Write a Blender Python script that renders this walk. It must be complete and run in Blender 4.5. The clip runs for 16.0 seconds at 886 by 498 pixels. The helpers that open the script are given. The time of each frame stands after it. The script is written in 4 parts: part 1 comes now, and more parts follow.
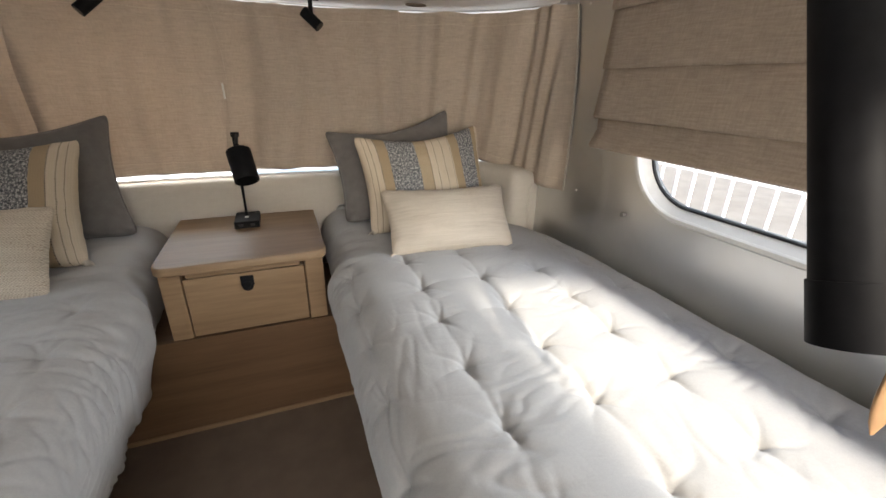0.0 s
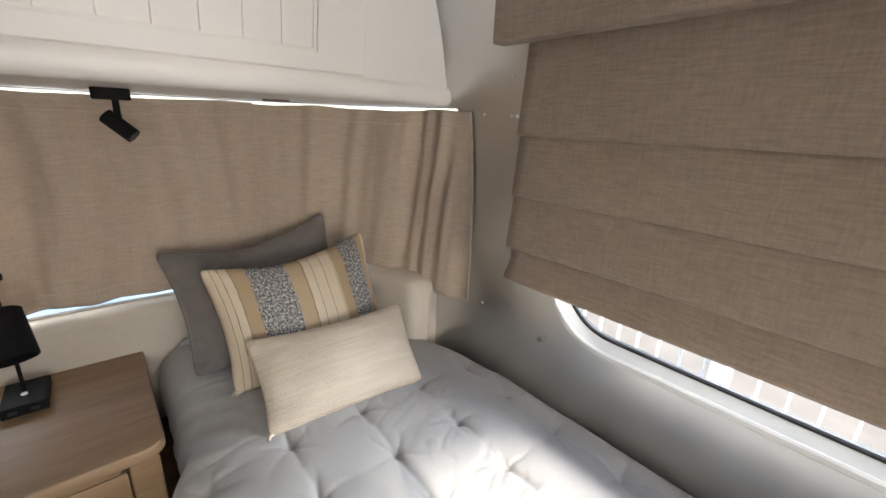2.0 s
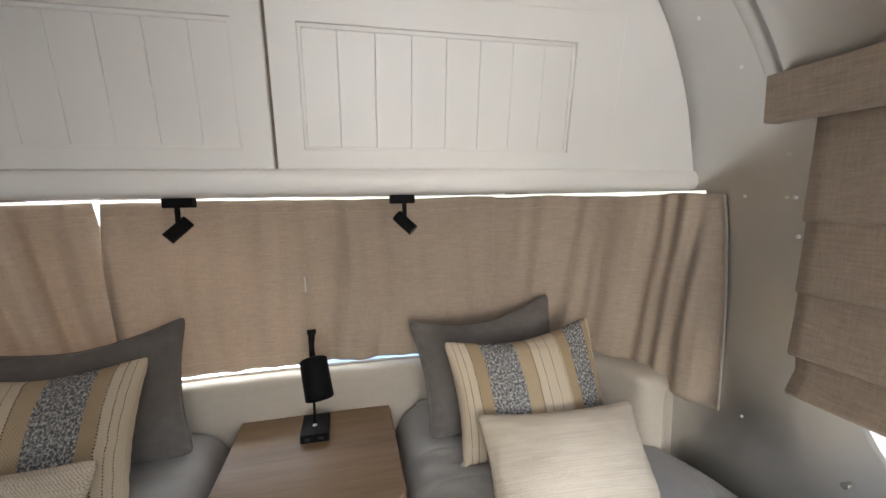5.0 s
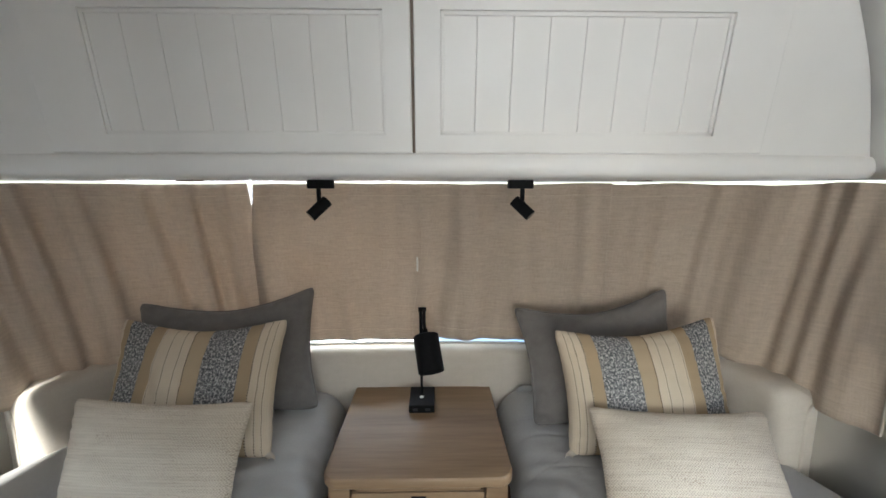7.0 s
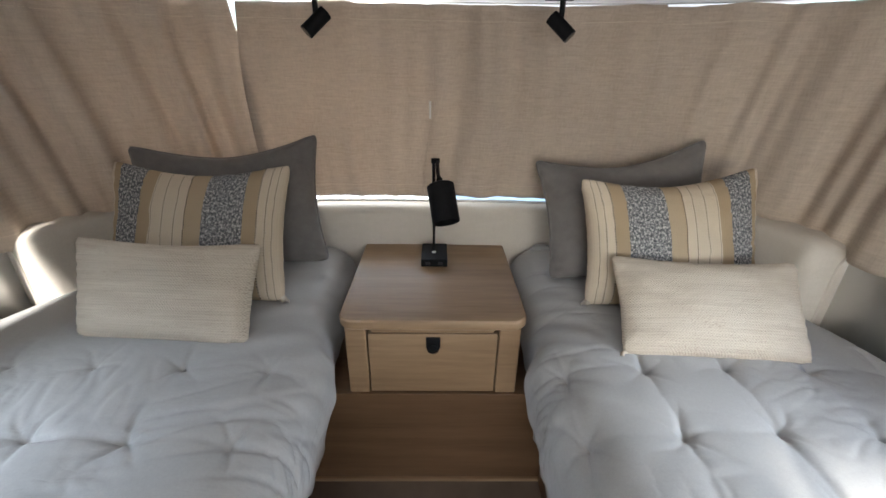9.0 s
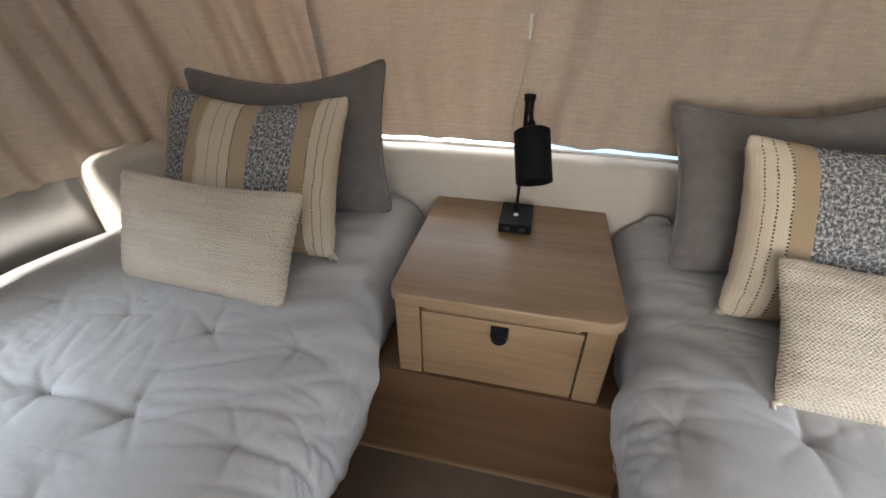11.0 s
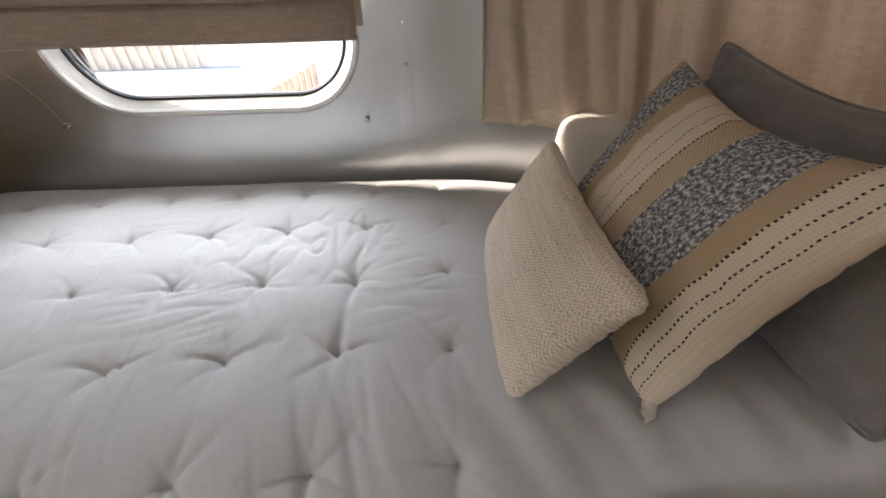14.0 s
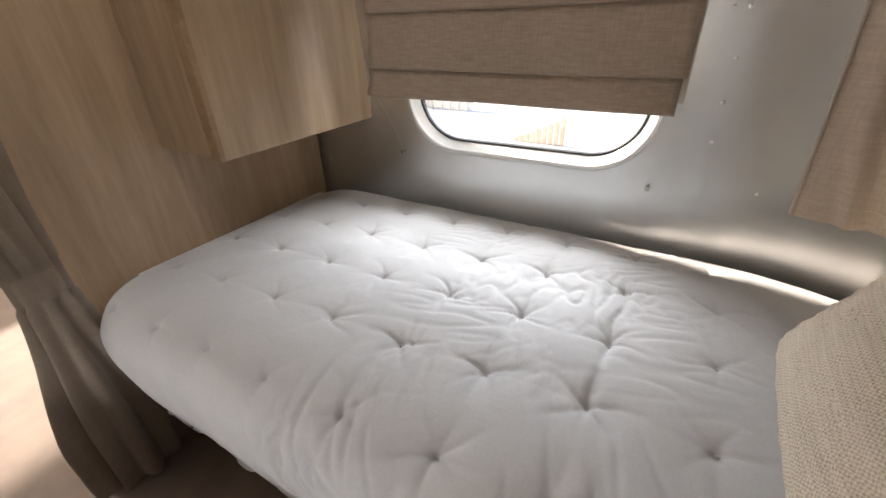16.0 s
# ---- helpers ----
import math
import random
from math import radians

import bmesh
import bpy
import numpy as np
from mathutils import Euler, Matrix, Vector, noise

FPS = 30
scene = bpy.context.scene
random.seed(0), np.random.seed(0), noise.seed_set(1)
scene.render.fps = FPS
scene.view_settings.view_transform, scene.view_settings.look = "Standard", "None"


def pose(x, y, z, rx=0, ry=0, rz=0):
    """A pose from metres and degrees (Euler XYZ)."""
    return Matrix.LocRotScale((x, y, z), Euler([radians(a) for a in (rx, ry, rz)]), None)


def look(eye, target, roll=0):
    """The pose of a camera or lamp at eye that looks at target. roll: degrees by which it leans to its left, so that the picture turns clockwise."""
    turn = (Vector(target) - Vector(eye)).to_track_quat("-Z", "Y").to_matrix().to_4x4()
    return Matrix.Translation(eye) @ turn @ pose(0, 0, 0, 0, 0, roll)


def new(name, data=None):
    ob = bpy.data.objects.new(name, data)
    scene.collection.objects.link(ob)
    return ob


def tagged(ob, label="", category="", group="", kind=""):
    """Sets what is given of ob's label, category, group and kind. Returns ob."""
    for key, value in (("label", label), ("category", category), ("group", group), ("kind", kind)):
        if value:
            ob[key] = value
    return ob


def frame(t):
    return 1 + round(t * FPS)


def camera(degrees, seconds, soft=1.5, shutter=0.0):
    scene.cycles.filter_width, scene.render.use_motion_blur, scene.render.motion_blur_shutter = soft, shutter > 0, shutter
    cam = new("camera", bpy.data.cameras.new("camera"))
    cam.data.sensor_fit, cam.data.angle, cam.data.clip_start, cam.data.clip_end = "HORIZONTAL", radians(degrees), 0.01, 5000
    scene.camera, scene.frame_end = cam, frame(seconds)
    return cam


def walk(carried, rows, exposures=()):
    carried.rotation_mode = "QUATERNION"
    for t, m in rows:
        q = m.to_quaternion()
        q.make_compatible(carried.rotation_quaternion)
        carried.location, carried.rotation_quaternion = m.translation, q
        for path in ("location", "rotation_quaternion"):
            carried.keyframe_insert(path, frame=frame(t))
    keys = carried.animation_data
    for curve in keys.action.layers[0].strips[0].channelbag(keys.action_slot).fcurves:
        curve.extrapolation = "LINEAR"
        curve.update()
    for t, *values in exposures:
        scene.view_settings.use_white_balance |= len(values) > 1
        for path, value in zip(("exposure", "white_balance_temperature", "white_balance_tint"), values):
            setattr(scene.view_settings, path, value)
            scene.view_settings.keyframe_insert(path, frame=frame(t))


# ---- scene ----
cam = camera(94.7, 16.0, soft=1.6)
PATH = [
    (0, (0.197, 0.12, 1.165), (0.887, 1.84, 0.412), 1.2),
    (0.5, (0.215, 0.355, 1.187), (1.128, 1.96, 0.419), 1.9),
    (1, (0.243, 0.448, 1.243), (1.322, 1.964, 0.51), 2.1),
    (1.5, (0.271, 0.449, 1.33), (1.479, 1.903, 0.677), 2.4),
    (2, (0.285, 0.453, 1.372), (1.527, 1.907, 0.785), 2.1),
    (2.5, (0.269, 0.458, 1.379), (1.485, 1.971, 0.895), 1.8),
    (3, (0.262, 0.456, 1.388), (1.34, 2.087, 0.966), 0.9),
    (3.5, (0.237, 0.457, 1.399), (1.168, 2.187, 1.023), 0.1),
    (4, (0.22, 0.46, 1.403), (0.976, 2.283, 1.075), -0.4),
    (4.5, (0.205, 0.471, 1.406), (0.802, 2.358, 1.119), -0.7),
    (5, (0.185, 0.48, 1.408), (0.633, 2.414, 1.162), -1.0),
    (5.2, (0.182, 0.475, 1.406), (0.568, 2.423, 1.173), -0.9),
    (7.3, (0.086, 0.474, 1.399), (0.1, 2.444, 1.056), 0.1),
    (7.5, (0.083, 0.484, 1.385), (0.085, 2.447, 0.999), 0.2),
    (8, (0.07, 0.515, 1.348), (0.066, 2.442, 0.814), 0.4),
    (8.5, (0.063, 0.533, 1.284), (0.069, 2.415, 0.606), 0.6),
    (9, (0.057, 0.543, 1.263), (0.087, 2.362, 0.431), 0.9),
    (9.2, (0.059, 0.552, 1.268), (0.091, 2.323, 0.339), 0.8),
    (11.3, (0.077, 0.883, 1.204), (-0.413, 2.468, 0.087), 0.2),
    (11.5, (0.061, 0.954, 1.208), (-0.508, 2.494, 0.066), 0.4),
    (12, (-0.01, 1.124, 1.189), (-0.843, 2.526, 0.032), -0.1),
    (12.5, (-0.084, 1.254, 1.178), (-1.158, 2.407, -0.054), -1.9),
    (13, (-0.101, 1.331, 1.164), (-1.478, 2.057, -0.092), -3.4),
    (13.5, (-0.081, 1.318, 1.17), (-1.616, 1.651, -0.068), -2.1),
    (14, (-0.055, 1.256, 1.169), (-1.665, 1.267, -0.016), -1.7),
    (14.5, (-0.041, 1.22, 1.176), (-1.655, 0.966, 0.022), -1.8),
    (15, (-0.02, 1.187, 1.181), (-1.614, 0.71, 0.07), -1.8),
    (15.5, (0.001, 1.152, 1.19), (-1.553, 0.459, 0.14), -1.8),
    (16, (0.026, 1.117, 1.212), (-1.475, 0.22, 0.241), -1.9),
]
walk(cam, [(t, look(eye, target, roll)) for t, eye, target, roll in PATH], [(0.0, 1.71, 6600, 10), (0.5, 1.63, 6550, 10), (1.0, 1.61, 6450, 10), (2.0, 1.81, 6420, 10), (5.0, 1.86, 6250, 9), (7.5, 1.85, 5850, 4), (9.0, 1.86, 6000, 8), (11.5, 2.03, 6400, 10), (12.0, 2.08, 6600, 10), (12.5, 2.32, 6500, 10), (13.0, 2.18, 6200, 10), (13.5, 2.09, 6570, 14), (14.0, 1.93, 6620, 14), (14.5, 2.01, 6790, 14), (16.0, 2.13, 6840, 14)])

# ---- world, sun, exposure ----
SUN_ELEV, SUN_AZ = 33.5, -98.5     # sun stands ahead of the trailer, a little to its left
world = bpy.data.worlds.new("world")
scene.world = world
world.use_nodes = True
wn = world.node_tree
sky = wn.nodes.new("ShaderNodeTexSky")
sky.sky_type = "NISHITA"
sky.sun_disc = False
sky.sun_elevation = radians(SUN_ELEV)
sky.sun_rotation = radians(90 - SUN_AZ)
wn.links.new(sky.outputs[0], wn.nodes["Background"].inputs[0])
wn.nodes["Background"].inputs[1].default_value = 0.15
sun = new("sun", bpy.data.lights.new("sun", "SUN"))
sun.data.energy, sun.data.angle, sun.data.color = 3.8, radians(2.0), (1.0, 0.92, 0.82)
sd = Vector((math.cos(radians(SUN_ELEV)) * math.cos(radians(SUN_AZ)), math.cos(radians(SUN_ELEV)) * math.sin(radians(SUN_AZ)), math.sin(radians(SUN_ELEV))))
sun.matrix_world = look(sd * 20, (0, 0, 0))


def window_lamp(name, eye, target, sx, sy, watts, color):
    ob = new(name, bpy.data.lights.new(name, "AREA"))
    ob.data.shape, ob.data.size, ob.data.size_y, ob.data.energy, ob.data.color = "RECTANGLE", sx, sy, watts, color
    ob.matrix_world = look(eye, target)
    return ob


# skylight through the front window of the cabin, and through the two bedroom windows
window_lamp("front_window_light", (0.0, -2.72, 1.25), (0.0, 0.0, 1.1), 1.5, 0.7, 15, (1.0, 0.945, 0.88))
# added overhead fill lamp in an unseen roof opening over the bedroom
window_lamp("roof_fill_light", (-0.33, 0.40, 2.10), (-0.33, 0.40, 0.0), 0.42, 0.5, 1.0, (1.0, 0.98, 0.96))
# skylight falling in below the blind of the left window
window_lamp("side_window_light", (-1.95, 0.66, 1.6), (-0.9, 0.66, 0.74), 0.9, 0.7, 18, (0.84, 0.92, 1.0))
# skylight falling in below the blind of the right window
window_lamp("terrace_window_light", (2.0, 0.55, 1.4), (0.6, 0.55, 0.75), 0.9, 0.5, 15, (0.92, 0.96, 1.0))
# skylight in the opening of the rear window
window_lamp("rear_window_light", (-0.6, 2.16, 1.11), (-0.6, 0.0, 1.11), 1.25, 0.62, 8, (0.95, 0.98, 1.0))
# ---- materials ----


def nodes_of(name):
    m = bpy.data.materials.new(name)
    m.use_nodes = True
    nt = m.node_tree
    return m, nt, nt.nodes["Principled BSDF"]


def add(nt, kind, **kw):
    n = nt.nodes.new(kind)
    for k, v in kw.items():
        n.inputs[k].default_value = v
    return n


def coords(nt, scale=(1, 1, 1), rot=(0, 0, 0), uv=False):
    tc = nt.nodes.new("ShaderNodeTexCoord")
    mp = nt.nodes.new("ShaderNodeMapping")
    mp.inputs["Scale"].default_value = scale
    mp.inputs["Rotation"].default_value = rot
    nt.links.new(tc.outputs["UV" if uv else "Object"], mp.inputs[0])
    return mp.outputs[0]


def noise_tex(nt, vec, scale, detail=4.0, rough=0.55):
    n = add(nt, "ShaderNodeTexNoise", Scale=scale, Detail=detail, Roughness=rough)
    nt.links.new(vec, n.inputs["Vector"])
    return n.outputs["Fac"]


def ramp(nt, fac, stops, constant=False):
    r = nt.nodes.new("ShaderNodeValToRGB")
    if constant:
        r.color_ramp.interpolation = "CONSTANT"
    el = r.color_ramp.elements
    while len(el) < len(stops):
        el.new(0.5)
    for e, (p, c) in zip(el, stops):
        e.position, e.color = p, (*c, 1)
    nt.links.new(fac, r.inputs[0])
    return r.outputs[0]


def mixc(nt, fac, a, b, mode="MIX"):
    m = nt.nodes.new("ShaderNodeMix")
    m.data_type, m.blend_type = "RGBA", mode
    for sock, v in ((m.inputs[0], fac), (m.inputs[6], a), (m.inputs[7], b)):
        if hasattr(v, "is_linked"):
            nt.links.new(v, sock)
        else:
            sock.default_value = v if isinstance(v, float) else (*v, 1)
    return m.outputs[2]


def mth(nt, op, a, b=0.0):
    m = nt.nodes.new("ShaderNodeMath")
    m.operation = op
    for sock, v in ((m.inputs[0], a), (m.inputs[1], b)):
        if hasattr(v, "is_linked"):
            nt.links.new(v, sock)
        else:
            sock.default_value = v
    return m.outputs[0]


def bump(nt, bsdf, height, strength=0.3, dist=0.002):
    b = add(nt, "ShaderNodeBump", Strength=strength, Distance=dist)
    nt.links.new(height, b.inputs["Height"])
    nt.links.new(b.outputs[0], bsdf.inputs["Normal"])


def wood(name, dark, light, grain=(1.5, 26, 26), rough=0.42):
    m, nt, b = nodes_of(name)
    v = coords(nt, grain)
    broad = noise_tex(nt, v, 1.0, 5, 0.6)
    fine = noise_tex(nt, coords(nt, tuple(g * 5 for g in grain)), 1.0, 3)
    cl = noise_tex(nt, coords(nt, (1, 1, 1)), 2.2, 2)
    f = mth(nt, "ADD", mth(nt, "MULTIPLY", broad, 0.7), mth(nt, "MULTIPLY", fine, 0.3))
    c = ramp(nt, f, [(0.32, dark), (0.68, light)])
    c2 = mixc(nt, mth(nt, "MULTIPLY", cl, 0.35), c, tuple(x * 0.72 for x in light))
    nt.links.new(c2, b.inputs["Base Color"])
    b.inputs["Roughness"].default_value = rough
    bump(nt, b, f, 0.12, 0.0012)
    return m


def cloth(name, base, dark, weave=(420, 420, 420), slub=(14, 14, 120), amt=0.5, sheen=0.2, bumpk=0.25, see=0.0, uv=False):
    """Woven cloth: fine thread, long slubs, broad unevenness; see: share of light that passes through."""
    m, nt, b = nodes_of(name)
    s1 = noise_tex(nt, coords(nt, slub, uv=uv), 1.0, 3, 0.6)
    s2 = noise_tex(nt, coords(nt, (slub[2], slub[2], slub[0]), uv=uv), 1.0, 3, 0.6)
    s = mth(nt, "ADD", mth(nt, "MULTIPLY", s1, 0.6), mth(nt, "MULTIPLY", s2, 0.4))
    w = noise_tex(nt, coords(nt, weave, uv=uv), 1.0, 2)
    big = noise_tex(nt, coords(nt, uv=uv), 3.5, 3)
    f = mth(nt, "ADD", mth(nt, "ADD", mth(nt, "MULTIPLY", s, amt), mth(nt, "MULTIPLY", w, 0.8 - amt)), mth(nt, "MULTIPLY", big, 0.2))
    c = ramp(nt, f, [(0.3, dark), (0.7, base)])
    nt.links.new(c, b.inputs["Base Color"])
    b.inputs["Roughness"].default_value = 0.9
    b.inputs["Sheen Weight"].default_value = sheen
    b.inputs["Specular IOR Level"].default_value = 0.2
    bump(nt, b, f, bumpk, 0.0015)
    if see:
        tr = nt.nodes.new("ShaderNodeBsdfTranslucent")
        nt.links.new(c, tr.inputs[0])
        mx = nt.nodes.new("ShaderNodeMixShader")
        mx.inputs[0].default_value = see
        nt.links.new(b.outputs[0], mx.inputs[1])
        nt.links.new(tr.outputs[0], mx.inputs[2])
        nt.links.new(mx.outputs[0], nt.nodes["Material Output"].inputs[0])
    return m


def plain(name, col, rough=0.5, metal=0.0, var=0.06, scale=30.0, bumpk=0.05):
    m, nt, b = nodes_of(name)
    n = noise_tex(nt, coords(nt), scale, 4)
    c = ramp(nt, n, [(0.3, tuple(x * (1 - var) for x in col)), (0.7, tuple(min(1, x * (1 + var)) for x in col))])
    nt.links.new(c, b.inputs["Base Color"])
    b.inputs["Roughness"].default_value, b.inputs["Metallic"].default_value = rough, metal
    bump(nt, b, n, bumpk, 0.001)
    return m


def aluminium():
    m, nt, b = nodes_of("brushed_aluminium")
    dents = noise_tex(nt, coords(nt, (1.8, 1.8, 0.4)), 2.6, 1)
    smear = noise_tex(nt, coords(nt), 3.0, 4)
    nt.links.new(ramp(nt, smear, [(0.3, (0.64, 0.635, 0.625)), (0.7, (0.73, 0.727, 0.718))]), b.inputs["Base Color"])
    b.inputs["Metallic"].default_value = 1.0
    nt.links.new(ramp(nt, smear, [(0.3, (0.285,) * 3), (0.7, (0.33,) * 3)]), b.inputs["Roughness"])
    b.inputs["Anisotropic"].default_value = 0.0
    bp = add(nt, "ShaderNodeBump", Strength=0.7, Distance=0.016)
    nt.links.new(dents, bp.inputs["Height"])
    nt.links.new(bp.outputs[0], b.inputs["Normal"])
    return m


def glass_mat():
    m, nt, b = nodes_of("window_glass")
    tr = nt.nodes.new("ShaderNodeBsdfTransparent")
    gl = add(nt, "ShaderNodeBsdfGlossy", Roughness=0.02)
    fr = add(nt, "ShaderNodeFresnel", IOR=1.45)
    mx = nt.nodes.new("ShaderNodeMixShader")
    nt.links.new(fr.outputs[0], mx.inputs[0])
    nt.links.new(tr.outputs[0], mx.inputs[1])
    nt.links.new(gl.outputs[0], mx.inputs[2])
    nt.links.new(mx.outputs[0], nt.nodes["Material Output"].inputs[0])
    return m


def striped():
    """Woven stripes across the cushion's width, with dotted and dashed threads."""
    m, nt, b = nodes_of("striped_weave")
    tc = nt.nodes.new("ShaderNodeTexCoord")
    sp = nt.nodes.new("ShaderNodeSeparateXYZ")
    nt.links.new(tc.outputs["UV"], sp.inputs[0])
    u, v = sp.outputs[0], sp.outputs[1]
    wob = noise_tex(nt, coords(nt, (6, 6, 6), uv=True), 1.0, 2)
    uu = mth(nt, "ADD", u, mth(nt, "MULTIPLY", mth(nt, "SUBTRACT", wob, 0.5), 0.012))
    cream, tan, grey = (0.75, 0.65, 0.51), (0.50, 0.385, 0.25), (0.16, 0.165, 0.185)
    base = ramp(nt, uu, [(0.0, cream), (0.135, tan), (0.21, grey), (0.42, tan), (0.51, cream), (0.70, tan), (0.77, grey), (0.925, tan), (0.965, cream)], True)
    isg = ramp(nt, uu, [(0.0, (0, 0, 0)), (0.21, (1, 1, 1)), (0.42, (0, 0, 0)), (0.77, (1, 1, 1)), (0.925, (0, 0, 0))], True)
    spk = noise_tex(nt, coords(nt, (88, 50, 1), uv=True), 1.0, 4, 0.75)
    fleck = ramp(nt, spk, [(0.39, (0.085, 0.09, 0.102)), (0.50, (0.24, 0.245, 0.257)), (0.59, (0.70, 0.69, 0.67))])
    c = mixc(nt, isg, base, fleck)
    # diamonds woven into one tan band
    da = mth(nt, "ABSOLUTE", mth(nt, "SUBTRACT", mth(nt, "FRACT", mth(nt, "MULTIPLY", mth(nt, "SUBTRACT", uu, 0.42), 11.1)), 0.5))
    db = mth(nt, "ABSOLUTE", mth(nt, "SUBTRACT", mth(nt, "FRACT", mth(nt, "MULTIPLY", v, 9.0)), 0.5))
    rings = mth(nt, "GREATER_THAN", mth(nt, "SINE", mth(nt, "MULTIPLY", mth(nt, "ADD", da, db), 38.0)), 0.1)
    band = mth(nt, "LESS_THAN", mth(nt, "ABSOLUTE", mth(nt, "SUBTRACT", uu, 0.464)), 0.042)
    c = mixc(nt, mth(nt, "MULTIPLY", mth(nt, "MULTIPLY", rings, band), 0.42), c, (0.74, 0.63, 0.47))
    # dotted threads
    dn_ = noise_tex(nt, coords(nt, (9, 60, 1), uv=True), 1.0, 2)
    dash = mth(nt, "GREATER_THAN", mth(nt, "SINE", mth(nt, "ADD", mth(nt, "MULTIPLY", v, 320.0), mth(nt, "MULTIPLY", dn_, 5.0))), -0.05)
    near = None
    for pos, wid in ((0.045, 0.0022), (0.085, 0.003), (0.134, 0.0036), (0.512, 0.0034), (0.565, 0.0024), (0.63, 0.0022), (0.695, 0.0018)):
        g = mth(nt, "LESS_THAN", mth(nt, "ABSOLUTE", mth(nt, "SUBTRACT", uu, pos)), wid)
        near = g if near is None else mth(nt, "MAXIMUM", near, g)
    c = mixc(nt, mth(nt, "MULTIPLY", near, dash), c, (0.05, 0.042, 0.04))
    weave = noise_tex(nt, coords(nt, (330, 330, 1), uv=True), 1.0, 2)
    dia = mth(nt, "MULTIPLY", mth(nt, "SINE", mth(nt, "MULTIPLY", mth(nt, "ADD", u, v), 260.0)), mth(nt, "SINE", mth(nt, "MULTIPLY", mth(nt, "SUBTRACT", u, v), 260.0)))
    pat = mth(nt, "MULTIPLY", mth(nt, "GREATER_THAN", dia, 0.15), 0.22)
    c = mixc(nt, pat, c, (0.62, 0.60, 0.56), "MULTIPLY")
    c = mixc(nt, mth(nt, "MULTIPLY", weave, 0.55), c, (0.42, 0.36, 0.30), "MULTIPLY")
    nt.links.new(c, b.inputs["Base Color"])
    b.inputs["Roughness"].default_value = 0.95
    b.inputs["Specular IOR Level"].default_value = 0.15
    h = mth(nt, "ADD", mth(nt, "ADD", mth(nt, "MULTIPLY", weave, 0.5), mth(nt, "MULTIPLY", dia, 0.12)), mth(nt, "MULTIPLY", mth(nt, "MULTIPLY", isg, spk), 1.4))
    bump(nt, b, h, 0.7, 0.003)
    return m


def basket_weave():
    m, nt, b = nodes_of("cream_chunky_weave")
    tc = coords(nt, (1, 1, 1), uv=True)
    sp = nt.nodes.new("ShaderNodeSeparateXYZ")
    nt.links.new(tc, sp.inputs[0])
    rows = mth(nt, "SINE", mth(nt, "MULTIPLY", sp.outputs[1], 240.0))
    cols = mth(nt, "SINE", mth(nt, "ADD", mth(nt, "MULTIPLY", sp.outputs[0], 410.0), mth(nt, "MULTIPLY", noise_tex(nt, coords(nt, (14, 30, 1), uv=True), 1.0, 2), 9.0)))
    n = noise_tex(nt, coords(nt, (60, 170, 1), uv=True), 1.0, 3)
    st = noise_tex(nt, coords(nt, (2, 26, 1), uv=True), 1.0, 3)
    h = mth(nt, "ADD", mth(nt, "ADD", mth(nt, "MULTIPLY", rows, cols), mth(nt, "MULTIPLY", rows, 0.22)), mth(nt, "MULTIPLY", n, 1.5))
    c = ramp(nt, mth(nt, "ADD", mth(nt, "MULTIPLY", h, 0.13), mth(nt, "ADD", mth(nt, "MULTIPLY", st, 0.28), 0.085)), [(0.06, (0.36, 0.275, 0.19)), (0.40, (0.76, 0.675, 0.56))])
    fl = noise_tex(nt, coords(nt, (85, 60, 1), uv=True), 1.0, 3, 0.7)
    cl = noise_tex(nt, coords(nt, (5, 5, 1), uv=True), 1.0, 2)
    spot = ramp(nt, mth(nt, "ADD", fl, mth(nt, "MULTIPLY", mth(nt, "SUBTRACT", cl, 0.5), 0.25)), [(0.57, (0, 0, 0)), (0.68, (0.75, 0.75, 0.75))])
    c = mixc(nt, spot, c, (0.36, 0.26, 0.185))
    nt.links.new(c, b.inputs["Base Color"])
    b.inputs["Roughness"].default_value = 0.95
    b.inputs["Specular IOR Level"].default_value = 0.15
    bump(nt, b, h, 0.5, 0.003)
    return m


ALU = aluminium()
GLASS = glass_mat()
OAK = wood("light_oak", (0.19, 0.118, 0.062), (0.375, 0.25, 0.142), (1.3, 15, 15))
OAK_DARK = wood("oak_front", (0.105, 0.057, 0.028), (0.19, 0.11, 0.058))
OAK_UP = wood("oak_veneer_upright", (0.285, 0.192, 0.113), (0.49, 0.362, 0.243), (17, 17, 1.3))
LINEN = cloth("tan_linen", (0.67, 0.565, 0.46), (0.43, 0.35, 0.275), (420, 420, 420), (22, 22, 190), 0.62, see=0.19)
BLIND = cloth("taupe_linen", (0.57, 0.468, 0.372), (0.305, 0.243, 0.186), (420, 420, 420), (20, 20, 230), 0.64, see=0.3)
DUVET = cloth("grey_cotton", (0.44, 0.434, 0.424), (0.365, 0.36, 0.352), (600, 600, 600), (170, 170, 170), 0.35, 0.15, 0.12)


